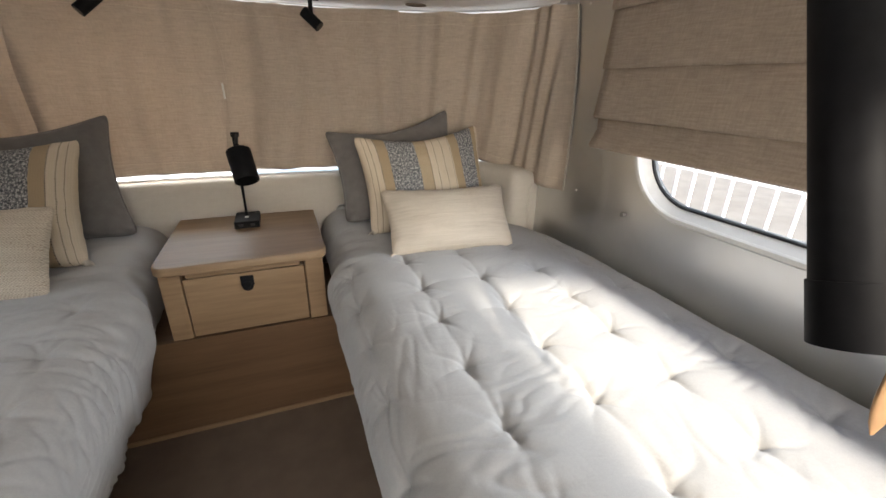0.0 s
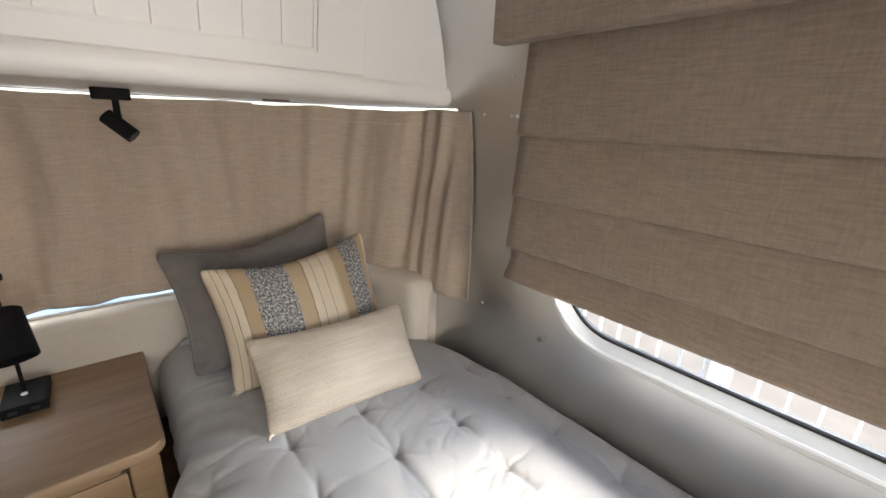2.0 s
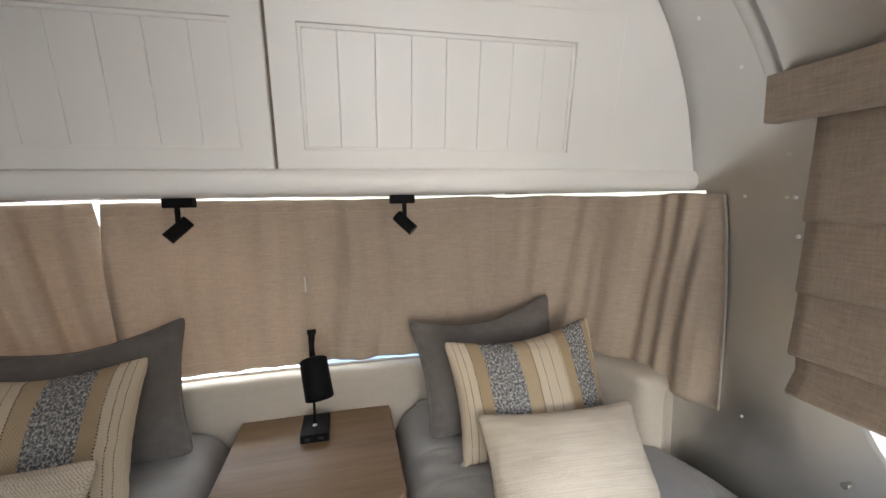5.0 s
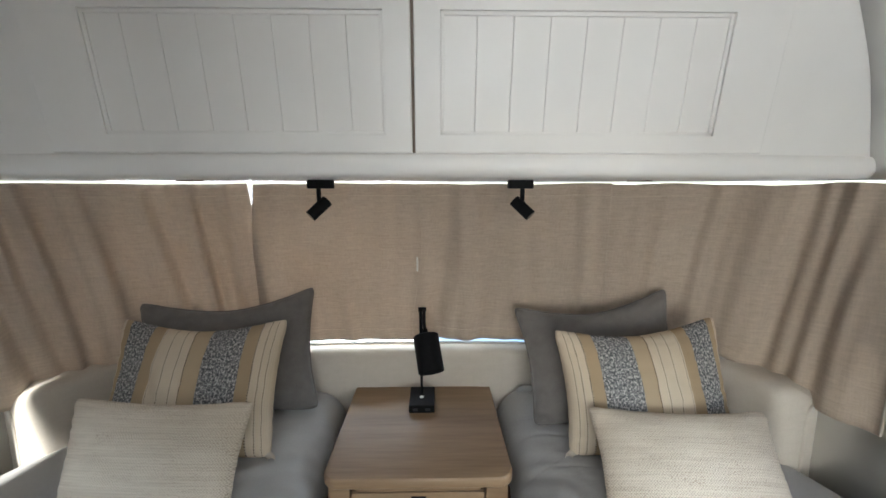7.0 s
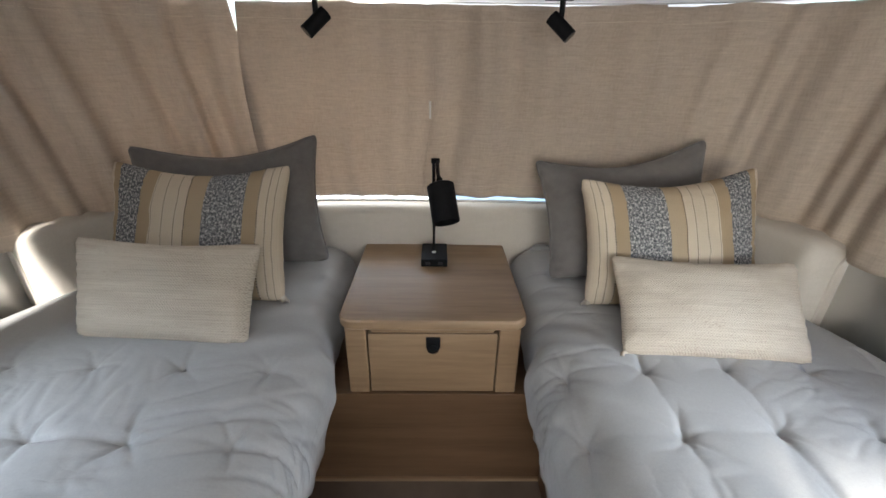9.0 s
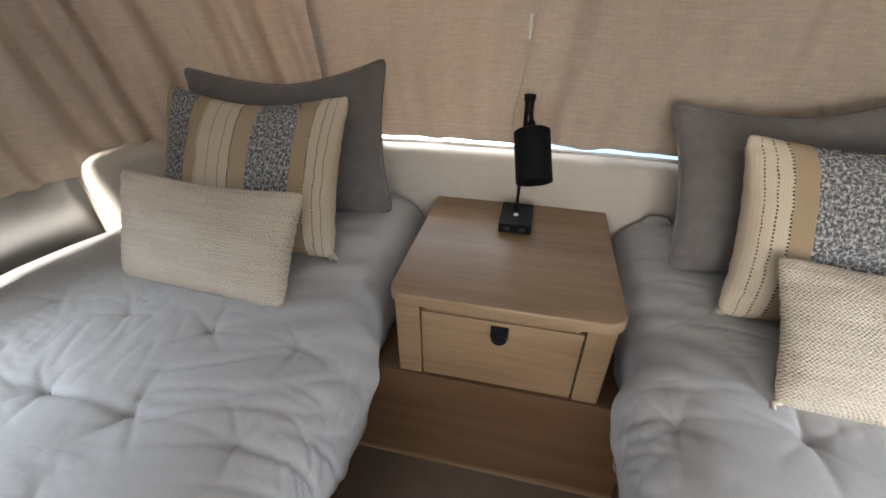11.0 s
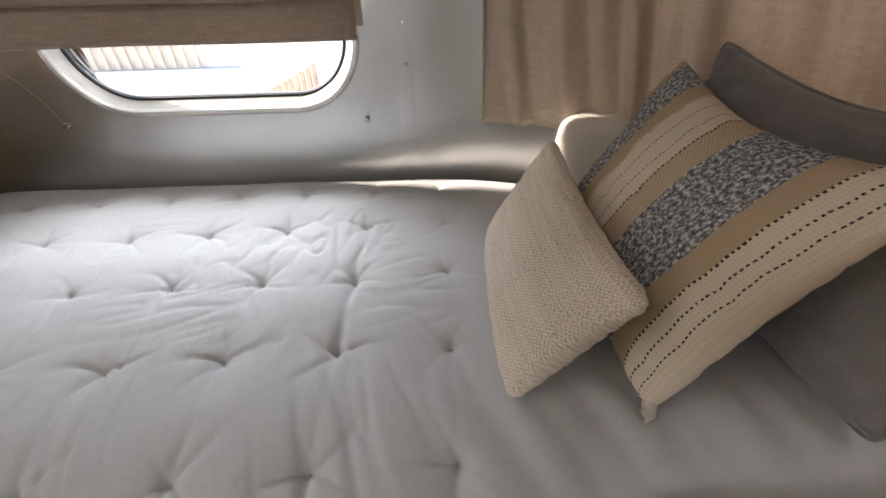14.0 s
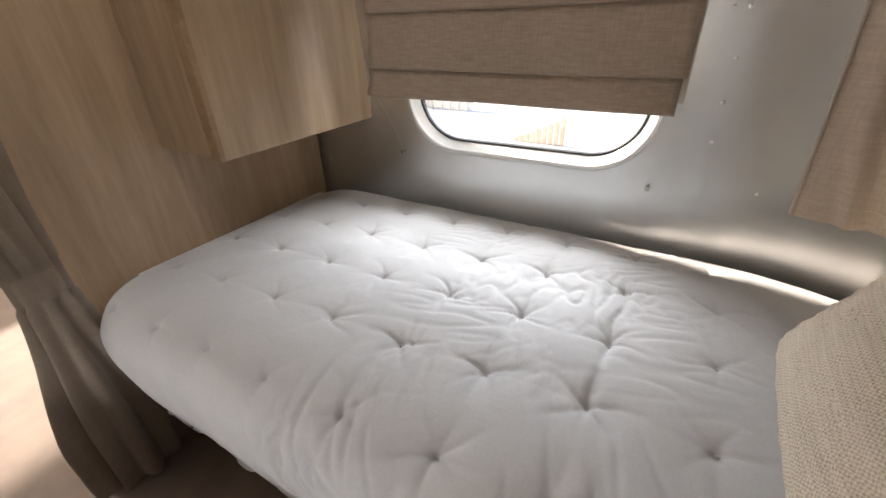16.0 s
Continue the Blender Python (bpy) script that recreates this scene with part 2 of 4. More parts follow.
def creases(mat, layers):
    """Soft creases under the weave: scale along each axis, turn, depth, and how much of the cloth they cover."""
    nt = mat.node_tree
    weave = [n for n in nt.nodes if n.type == "BUMP"][0]
    last = None
    for sc, turn, deep, share in layers:
        v = coords(nt, sc, (0, 0, turn))
        cr = mth(nt, "ABSOLUTE", mth(nt, "SUBTRACT", noise_tex(nt, v, 1.0, 2, 0.45), 0.5))
        where = ramp(nt, noise_tex(nt, coords(nt, (1, 1, 1), (0, 0, turn)), 5.0, 2), [(0.55 - 0.3 * share, (0, 0, 0)), (0.75 - 0.3 * share, (1, 1, 1))])
        dip = mth(nt, "MULTIPLY", mth(nt, "SUBTRACT", mth(nt, "MINIMUM", mth(nt, "MULTIPLY", cr, 9.0), 0.5), 0.5), where)
        cb = add(nt, "ShaderNodeBump", Strength=deep, Distance=0.006)
        nt.links.new(dip, cb.inputs["Height"])
        if last:
            nt.links.new(last.outputs[0], cb.inputs["Normal"])
        last = cb
    nt.links.new(last.outputs[0], weave.inputs["Normal"])


creases(DUVET, [((5, 13, 5), 0.6, 0.10, 0.6), ((8, 3, 5), 0.2, 0.06, 0.5), ((11, 30, 11), -0.35, 0.09, 0.4), ((28, 9, 12), 0.25, 0.06, 0.3)])
GREYP = cloth("slate_linen", (0.205, 0.19, 0.178), (0.128, 0.118, 0.111), (520, 520, 520), (30, 30, 30), 0.4, 0.25, 0.2)
creases(GREYP, [((4, 4, 11), 0.3, 0.14, 0.5), ((12, 12, 5), 0.9, 0.10, 0.4)])
HEAD = cloth("cream_upholstery", (0.64, 0.585, 0.51), (0.52, 0.47, 0.40), (400, 400, 400), (20, 20, 60), 0.35, 0.1, 0.2)
CURT2 = cloth("brown_drape", (0.26, 0.208, 0.158), (0.15, 0.115, 0.086), (480, 480, 480), (60, 60, 5), 0.4)
STRIPE = striped()
WEAVE = basket_weave()
WHITE = plain("white_cabinet_paint", (0.83, 0.815, 0.785), 0.38, 0, 0.02, 6.0, 0.02)
BLACK = plain("black_metal", (0.008, 0.008, 0.009), 0.58, 0.0, 0.2, 60, 0.05)
BLACK.node_tree.nodes["Principled BSDF"].inputs["Specular IOR Level"].default_value = 0.12
GASKET = plain("black_rubber", (0.015, 0.015, 0.016), 0.6)
FRAMEW = plain("satin_window_frame", (0.74, 0.74, 0.73), 0.35, 0.3, 0.03)
# near-white and barely metallic: the glint of the metal is put into the colour
PALE_GLINT = plain("painted_rivet_glint", (0.86, 0.86, 0.84), 0.3, 0.1, 0.05)
STUD = plain("stud_steel", (0.42, 0.42, 0.41), 0.3, 1.0, 0.05)
FLOORM = plain("taupe_vinyl_floor", (0.165, 0.123, 0.094), 0.78, 0, 0.12, 9.0, 0.08)
FLOORM.node_tree.nodes["Principled BSDF"].inputs["Specular IOR Level"].default_value = 0.3
LEATHER = plain("tan_leather", (0.45, 0.27, 0.14), 0.55, 0, 0.15, 40)
CONCRETE = plain("pale_concrete", (0.58, 0.555, 0.52), 0.9, 0, 0.12, 2.0, 0.3)
RAILW = plain("white_painted_rail", (0.78, 0.78, 0.77), 0.5)
SHED = plain("brown_shed_boards", (0.80, 0.68, 0.54), 0.8, 0, 0.1, 6.0)
DECK = plain("orange_deck_wood", (0.60, 0.42, 0.28), 0.8, 0, 0.2, 8.0)
ROOFM = plain("grey_brown_roofing", (0.22, 0.19, 0.165), 0.8, 0, 0.15, 5.0)
LINING = cloth("pale_lining", (0.66, 0.61, 0.53), (0.54, 0.49, 0.42), see=0.3)
THREAD = plain("pale_thread", (0.66, 0.57, 0.45), 0.9)
BRONZE = plain("brown_plastic", (0.16, 0.115, 0.08), 0.5)
TAG = plain("white_tape", (0.8, 0.79, 0.76), 0.8)

# ---- helpers ----


def obj(name, bm, mat, smooth=False, sharp=None):
    me = bpy.data.meshes.new(name)
    bmesh.ops.recalc_face_normals(bm, faces=bm.faces)
    bm.to_mesh(me)
    bm.free()
    if mat:
        me.materials.append(mat)
    if smooth:
        for p in me.polygons:
            p.use_smooth = True
        if sharp:
            me.set_sharp_from_angle(angle=radians(sharp))
    return new(name, me)


def part(name, bm, mat, parent, label="", smooth=False, sharp=None):
    ob = obj(name, bm, mat, smooth, sharp)
    ob.parent = parent
    if label:
        ob["label"] = label
    return ob


def thing(name, label, category, group="", kind=""):
    ob = new(name)
    ob.empty_display_size = 0.05
    return tagged(ob, label, category, group, kind)


def box(bm, x0, x1, y0, y1, z0, z1, bev=0.0, seg=2, fn=None):
    n0 = len(bm.verts)
    vs = [bm.verts.new((x, y, z)) for z in (z0, z1) for y in (y0, y1) for x in (x0, x1)]
    fs = [bm.faces.new([vs[i] for i in f]) for f in ((0, 2, 3, 1), (4, 5, 7, 6), (0, 1, 5, 4), (2, 6, 7, 3), (0, 4, 6, 2), (1, 3, 7, 5))]
    if bev:
        es = {e for f in fs for e in f.edges}
        bmesh.ops.bevel(bm, geom=list(es), offset=bev, segments=seg, profile=0.5, affect="EDGES")
    if fn:
        bm.verts.ensure_lookup_table()
        for vtx in bm.verts[n0:] if not bev else bm.verts:
            vtx.co = Vector(fn(*vtx.co))
    return bm


def boxes(*args, bev=0.0):
    bm = bmesh.new()
    for a in args:
        b2 = bmesh.new()
        box(b2, *a, bev=bev)
        me = bpy.data.meshes.new("t")
        b2.to_mesh(me)
        b2.free()
        bm.from_mesh(me)
        bpy.data.meshes.remove(me)
    return bm


def grid(bm, us, vs, fn, closed=False):
    rows = [[bm.verts.new(fn(u, v)) for u in us] for v in vs]
    for a, b in zip(rows, rows[1:]):
        n = len(us)
        for i in range(n if closed else n - 1):
            j = (i + 1) % n
            bm.faces.new((a[i], a[j], b[j], b[i]))
    return rows


def smooth(t):
    t = min(1.0, max(0.0, t))
    return t * t * (3 - 2 * t)


def span(a, b, n):
    return [a + (b - a) * i / n for i in range(n + 1)]


def cyl(bm, p0, p1, r0, r1=None, n=20, cap=True):
    r1 = r0 if r1 is None else r1
    p0, p1 = Vector(p0), Vector(p1)
    q = (p1 - p0).to_track_quat("Z", "Y")
    ra = [bm.verts.new(p0 + q @ Vector((r0 * math.cos(6.2832 * i / n), r0 * math.sin(6.2832 * i / n), 0))) for i in range(n)]
    rb = [bm.verts.new(p1 + q @ Vector((r1 * math.cos(6.2832 * i / n), r1 * math.sin(6.2832 * i / n), 0))) for i in range(n)]
    for i in range(n):
        bm.faces.new((ra[i], ra[(i + 1) % n], rb[(i + 1) % n], rb[i]))
    if cap:
        bm.faces.new(ra[::-1])
        bm.faces.new(rb)
    return bm


def tube(bm, pts, r, n=8, closed=False):
    pts = [Vector(p) for p in pts]
    rings = []
    m = len(pts)
    for i, p in enumerate(pts):
        a = pts[(i - 1) % m] if closed or i else p
        b = pts[(i + 1) % m] if closed or i < m - 1 else p
        q = (b - a).to_track_quat("Z", "Y")
        rings.append([bm.verts.new(p + q @ Vector((r * math.cos(6.2832 * k / n), r * math.sin(6.2832 * k / n), 0))) for k in range(n)])
    pairs = list(zip(rings, rings[1:])) + ([(rings[-1], rings[0])] if closed else [])
    for a, b in pairs:
        off = min(range(n), key=lambda k: (a[0].co - b[k].co).length)
        for k in range(n):
            bm.faces.new((a[k], a[(k + 1) % n], b[(k + 1 + off) % n], b[(k + off) % n]))
    return bm


# ---- shell of the trailer ----
HALF, SPRING, RISE, REAR = 1.2, 0.7, 1.38, 1.2   # half width, height where the wall starts to bend, rise to the roof, where the rear dome starts


def half_at(z):
    u = min(1.0, max(0.0, (z - SPRING) / RISE))
    return HALF * (1 - u ** 3) ** (1 / 3)


def deep_at(z):
    u = min(0.995, max(0.0, (z - 0.5) / 1.6))
    return 0.85 * math.sqrt(1 - u * u)


BOXY = 2 / 3.0   # plan of the rear: a rounded, squarish end


def rear_pt(phi, z, off=0.0):
    c, s = math.cos(phi), math.sin(phi)
    return Vector(((half_at(z) + off) * math.copysign(abs(c) ** BOXY, c), REAR + (deep_at(z) + off) * max(0.0, s) ** BOXY, z))


ARC = [0.0]
ARC_N = 2000
for i in range(ARC_N):
    ARC.append(ARC[-1] + (rear_pt(math.pi * (i + 1) / ARC_N, 0.8) - rear_pt(math.pi * i / ARC_N, 0.8)).length)


def arc_of(phi):
    k = min(ARC_N - 1e-6, max(0.0, phi / math.pi * ARC_N))
    return ARC[int(k)] + (ARC[int(k) + 1] - ARC[int(k)]) * (k % 1)


def phis(p0, p1, n):
    """Angles from p0 to p1 at even steps along the wall."""
    return [float(np.interp(a, ARC, [math.pi * i / ARC_N for i in range(ARC_N + 1)])) for a in span(arc_of(p0), arc_of(p1), n)]


def phi_x(x, half):
    c = abs(x / half) ** (1 / BOXY)
    return math.acos(c if x > 0 else -c)


WY0 = {-1: 0.282, 1: 0.06}
WY1, WZ0, WZ1, WR = 1.05, 0.833, 1.40, 0.172   # window opening


def round_rect(n, side, grow=0.0):
    """Outline of the window opening as (y, z), grown by so much."""
    cy, cz = (WY0[side] + WY1) / 2, (WZ0 + WZ1) / 2
    hy, hz, r = (WY1 - WY0[side]) / 2, (WZ1 - WZ0) / 2, WR
    pts = []
    for k in range(4):
        for i in range(n + 1):
            a = radians(90 * k + 90 * i / n)
            sy, sz = (1, -1, -1, 1)[k], (1, 1, -1, -1)[k]
            pts.append((cy + sy * (hy - r) + (r + grow) * math.cos(a), cz + sz * (hz - r) + (r + grow) * math.sin(a)))
    return pts


def side_wall(name, side, holes=()):
    bm = bmesh.new()
    loops = []
    for off in (0.0, 0.055):
        fn = lambda y, z: Vector((side * (half_at(z) + off), y, z))
        zs, zl = span(0.0, 1.6, 32), span(0.0, 0.6, 4)
        if holes:
            d0, d1, dz = holes
            grid(bm, [-2.8, d0], zs, fn)
            grid(bm, [d1, -0.1], zs, fn)
        else:
            grid(bm, [-2.8, -0.1], zs, fn)
        grid(bm, [-0.1, 1.2], zl, fn)
        ring = round_rect(12, side)
        cy, cz = (WY0[side] + WY1) / 2, (WZ0 + WZ1) / 2
        outer = []
        for y, z in ring:
            dy, dz_ = y - cy, z - cz
            k = min((1.2 - cy if dy > 0 else cy + 0.1) / max(1e-6, abs(dy)), (1.6 - cz if dz_ > 0 else cz - 0.6) / max(1e-6, abs(dz_)))
            outer.append((cy + dy * k, cz + dz_ * k))
        for cyy, czz in ((-0.1, 0.6), (1.2, 0.6), (1.2, 1.6), (-0.1, 1.6)):
            i = min(range(len(outer)), key=lambda j: (outer[j][0] - cyy) ** 2 + (outer[j][1] - czz) ** 2)
            outer[i] = (cyy, czz)
        rows = grid(bm, list(range(len(ring))), span(0, 1, 8), lambda i, t: fn(ring[i][0] + (outer[i][0] - ring[i][0]) * t, ring[i][1] + (outer[i][1] - ring[i][1]) * t), True)
        loops.append(rows[0])
    a, b = loops
    for i in range(len(a)):
        bm.faces.new((a[i], a[(i + 1) % len(a)], b[(i + 1) % len(a)], b[i]))
    return tagged(obj(name, bm, ALU, True, 40), "brushed aluminium side wall of the trailer", "wall", kind="structure")


wall_left = side_wall("wall_left", -1)
wall_right = side_wall("wall_right", 1)

# rear wall, curved in plan, with the wide wrap-round window opening
PH0 = radians(9)
RZ0, RZ1 = 0.79, 1.417
bm = bmesh.new()
for off in (0.0, 0.055):
    fn = lambda p, z: rear_pt(p, z, off)
    ps = phis(0, math.pi, 96)
    grid(bm, ps, span(0, RZ0, 10), fn)
    grid(bm, ps, span(RZ1, 1.6, 6), fn)
    grid(bm, phis(0, PH0, 12), span(RZ0, RZ1, 10), fn)
    grid(bm, phis(math.pi - PH0, math.pi, 12), span(RZ0, RZ1, 10), fn)
grid(bm, phis(PH0, math.pi - PH0, 80), [0, 0.055], lambda p, o: rear_pt(p, RZ0, o))
grid(bm, phis(PH0, math.pi - PH0, 80), [0, 0.055], lambda p, o: rear_pt(p, RZ1, o))
for p in (PH0, math.pi - PH0):
    grid(bm, [0, 0.055], span(RZ0, RZ1, 10), lambda o, z: rear_pt(p, z, o))
wall_rear = tagged(obj("wall_rear", bm, ALU, True, 40), "curved brushed aluminium rear wall with a wide window opening", "wall", kind="structure")

# ceiling: barrel and dome
HATCH_IN = 0.885
bm = bmesh.new()
for off in (0.0, 0.055):
    zt = lambda t: 1.6 + 0.48 * math.sin(t * math.pi / 2)
    for side in (-1, 1):
        bar = lambda y, t: Vector((side * (half_at(zt(t)) + off * (1 - t)), y, zt(t) + off * t))
        if side < 0:                       # unseen opening added for the fill lamp over the bedroom
            grid(bm, [-2.8, 0.12], span(0, 1, 24), bar)
            grid(bm, [0.68, 1.2], span(0, 1, 24), bar)
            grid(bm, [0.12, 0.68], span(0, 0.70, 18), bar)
        else:                              # unseen hatch on this side, over the front half, added for the sun patch
            grid(bm, [-2.8, -1.95], span(0, 1, 24), bar)
            grid(bm, [-1.1, 1.2], span(0, 1, 24), bar)
            grid(bm, [-1.95, -1.1], span(0, 0.60, 16), bar)
            grid(bm, [-1.95, -1.1], span(HATCH_IN, 1, 6), bar)
    grid(bm, phis(0, math.pi, 64), span(0, 1, 24), lambda p, t: rear_pt(p, zt(t), off * (1 - t)) + Vector((0, 0, off * t)))
ceiling = tagged(obj("ceiling", bm, ALU, True, 40), "curved aluminium ceiling of the trailer", "ceiling", kind="structure")

# box closing the added opening above the fill lamp, never in view
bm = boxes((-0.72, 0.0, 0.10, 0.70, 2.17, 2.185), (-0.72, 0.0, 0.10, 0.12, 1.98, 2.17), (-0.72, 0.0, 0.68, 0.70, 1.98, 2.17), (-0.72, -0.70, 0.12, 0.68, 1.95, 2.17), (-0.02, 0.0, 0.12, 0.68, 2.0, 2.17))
tagged(obj("roof_fill_housing", bm, WHITE), "added white box around the overhead fill lamp, out of view", "vent", kind="structure")

# unseen, slightly frosted lid added over the hatch to dim and soften the sun
m, nt, b = nodes_of("sun_dimming_sheet")
tr = add(nt, "ShaderNodeBsdfTransparent", Color=(0.86, 0.85, 0.83, 1))
tl = add(nt, "ShaderNodeBsdfTranslucent", Color=(0.8, 0.79, 0.77, 1))
mx = add(nt, "ShaderNodeMixShader", Fac=0.28)
for a_, b_ in ((tr.outputs[0], mx.inputs[1]), (tl.outputs[0], mx.inputs[2]), (mx.outputs[0], nt.nodes["Material Output"].inputs[0])):
    nt.links.new(a_, b_)
SUN_DIMMER = m
bm = bmesh.new()
lidz = lambda t: 1.6 + 0.48 * math.sin(t * math.pi / 2)
grid(bm, span(-1.98, -1.07, 4), span(0.585, 0.90, 12), lambda y, t: Vector((half_at(lidz(t)) + 0.06 * (1 - t) + 0.01, y, lidz(t) + 0.06 * t + 0.03)))
tagged(obj("sun_dimming_lid", bm, SUN_DIMMER, True), "added lid that dims the sun through the unseen roof hatch", "hatch", kind="structure")

# floor and front closing wall
bm = bmesh.new()
box(bm, -1.26, 1.26, -2.86, 2.12, -0.06, 0.0)
floor = tagged(obj("floor", bm, FLOORM), "taupe vinyl floor of the trailer", "floor", kind="structure")
bm = boxes((-1.26, -0.8, -2.86, -2.8, 0, 2.14), (0.8, 1.26, -2.86, -2.8, 0, 2.14), (-0.8, 0.8, -2.86, -2.8, 0, 0.9), (-0.8, 0.8, -2.86, -2.8, 1.6, 2.14))
wall_front = tagged(obj("wall_front", bm, OAK_UP), "oak veneered front wall with a window opening", "wall", kind="structure")

# joint band with rivets where the barrel meets the dome
for side, wall in ((-1, wall_left), (1, wall_right)):
    bm = bmesh.new()
    zz = span(0.5, 1.6, 30)
    grid(bm, [1.156, 1.160, 1.196, 1.199], zz, lambda y, z: Vector((side * (half_at(z) - (0.0007 if 1.158 < y < 1.198 else 0.0003)), y, z)))
    part("joint_band", bm, ALU, wall, "narrow riveted aluminium joint band", True)
    for z in ((0.929, 1.025, 1.122, 1.224, 1.32, 1.42, 1.51) if side < 0 else (1.035, 1.125, 1.212, 1.225, 1.31, 1.397, 1.49)):
        bm = bmesh.new()
        bmesh.ops.create_uvsphere(bm, u_segments=8, v_segments=5, radius=0.0052)
        bmesh.ops.translate(bm, verts=bm.verts, vec=(side * (half_at(z) - 0.0035), 1.182, z))
        part("rivet", bm, PALE_GLINT, wall, "", True)
    for y, z in ((1.152, 1.225), (1.20, 1.397), (1.30, 1.40), (1.31, 0.81), (-0.147, 0.724), (1.235, 1.68), (1.275, 1.79)):
        bm = bmesh.new()
        bmesh.ops.create_uvsphere(bm, u_segments=8, v_segments=5, radius=0.004)
        bmesh.ops.translate(bm, verts=bm.verts, vec=(side * (half_at(z) - 0.003), y, z))
        part("rivet", bm, PALE_GLINT, wall, "", True)
bm = bmesh.new()
tt = span(0, 1, 20)
for side in (-1, 1):
    grid(bm, [1.156, 1.160, 1.196, 1.199], tt, lambda y, t: Vector((side * max(0, half_at(1.6 + 0.48 * math.sin(t * math.pi / 2)) - (0.0012 if 1.158 < y < 1.198 else -0.002)), y, 1.6 + 0.48 * math.sin(t * math.pi / 2) - (0.0012 if 1.158 < y < 1.198 else -0.002) * t)))
tagged(obj("trim", bm, ALU, True), "aluminium joint band over the ceiling", "trim", kind="structure")

# ---- side windows ----


def side_window(name, side):
    root = thing(name, "rounded trailer window with white frame and black gasket", "window", kind="structure")
    fx = lambda z, o: side * (half_at(z) + o)
    def ring_band(prof):
        bm = bmesh.new()
        for (g0, o0), (g1, o1) in zip(prof, prof[1:]):
            r0, r1 = round_rect(14, side, g0), round_rect(14, side, g1)
            grid(bm, list(range(len(r0))), [0, 1], lambda i, t: Vector((fx((r0, r1)[t][i][1], (o0, o1)[t]), (r0, r1)[t][i][0], (r0, r1)[t][i][1])), True)
        return bm
    part("window_frame", ring_band([(0.0, 0.03), (0.0, -0.004), (0.004, -0.009), (0.014, -0.010), (0.020, -0.002), (0.021, 0.004)]), FRAMEW, root, "white metal window frame", True, 50)
    part("sloping_rim", ring_band([(0.001, -0.003), (-0.020, 0.026), (-0.022, 0.034)]), FRAMEW, root, "", True, 50)
    part("gasket", ring_band([(-0.019, 0.022), (-0.024, 0.022), (-0.027, 0.027), (-0.027, 0.038), (-0.019, 0.038)]), GASKET, root, "black rubber gasket", True, 50)
    bm = bmesh.new()
    r = round_rect(14, side, -0.026)
    bm.faces.new([bm.verts.new((fx(z, 0.032), y, z)) for y, z in r])
    pane = part("pane", bm, GLASS, root, "clear window glass")
    pane.visible_shadow = False
    return root


side_window("window_1", -1)
side_window("window_2", 1)
# rear window glass
rw = thing("window_3", "wide curved rear window behind linen curtains", "window", kind="structure")
bm = bmesh.new()
grid(bm, phis(PH0, math.pi - PH0, 80), span(RZ0, RZ1, 8), lambda p, z: rear_pt(p, z, 0.03))
pane = part("pane", bm, GLASS, rw, "curved clear glass", True)
pane.visible_shadow = False
fw = thing("window_4", "front window of the trailer", "window", kind="structure")
bm = boxes((-0.8, 0.8, -2.832, -2.828, 0.9, 1.6))
pane = part("pane", bm, GLASS, fw)
pane.visible_shadow = False

# ---- bulkhead and upper cabinet at the foot of the left bed ----
bm = boxes((-1.2, -0.258, -0.235, -0.2, 0.0, 2.05))
tagged(obj("bulkhead_left", bm, OAK_UP), "oak veneered bulkhead at the foot of the bed", "wall", kind="structure")
bm = boxes((0.95, 1.2, -0.235, -0.2, 0.0, 1.6))
tagged(obj("bulkhead_right", bm, OAK_UP), "oak veneered bulkhead at the foot of the bed", "wall", kind="structure")
bm = boxes((-1.196, -1.187, -0.199, -0.193, 0.5, 0.93), bev=0.001)
tagged(obj("trim", bm, BRONZE), "dark strip where the bulkhead meets the wall", "trim", kind="structure")
cabl = thing("wall_cabinet", "light oak upper cabinet fixed over the foot of the bed", "cabinet")
part("body", boxes((-1.19, -0.59, -0.2, 0.085, 0.914, 1.75), bev=0.003), OAK_UP, cabl)
part("front_panel", boxes((-1.195, -0.578, 0.086, 0.1, 0.910, 1.752), bev=0.003), OAK_UP, cabl)
part("edge_strip", boxes((-0.592, -0.576, 0.06, 0.1015, 0.909, 1.753), bev=0.004), OAK, cabl, "pale oak corner edging")

# ---- overhead cabinet across the rear ----
CB = 1.42


def front_y(x, z):
    k = max(0.0, (abs(x - 0.02) - 0.74) / 0.36)
    return 1.372 - 0.17 * (z - CB) + 0.05 * k * k


def out_x(z):
    y = 1.38
    s = min(1.0, (y - REAR) / deep_at(z))
    return half_at(z) * (1 - s ** 3) ** (1 / 3) - 0.006 - 0.018 * smooth((z - 1.35) / 0.2) * (1 - smooth((z - 1.7) / 0.2))


ov = thing("overhead_cabinet", "white painted overhead cabinet with two beadboard doors", "cabinet")
bm = bmesh.new()
zs = [CB + 0.05 + (2.0 - CB - 0.05) * i / 26 for i in range(27)]
grid(bm, span(-1, 1, 60), zs, lambda u, z: Vector((u * out_x(z), front_y(u * out_x(z), z) + 0.012, z)))
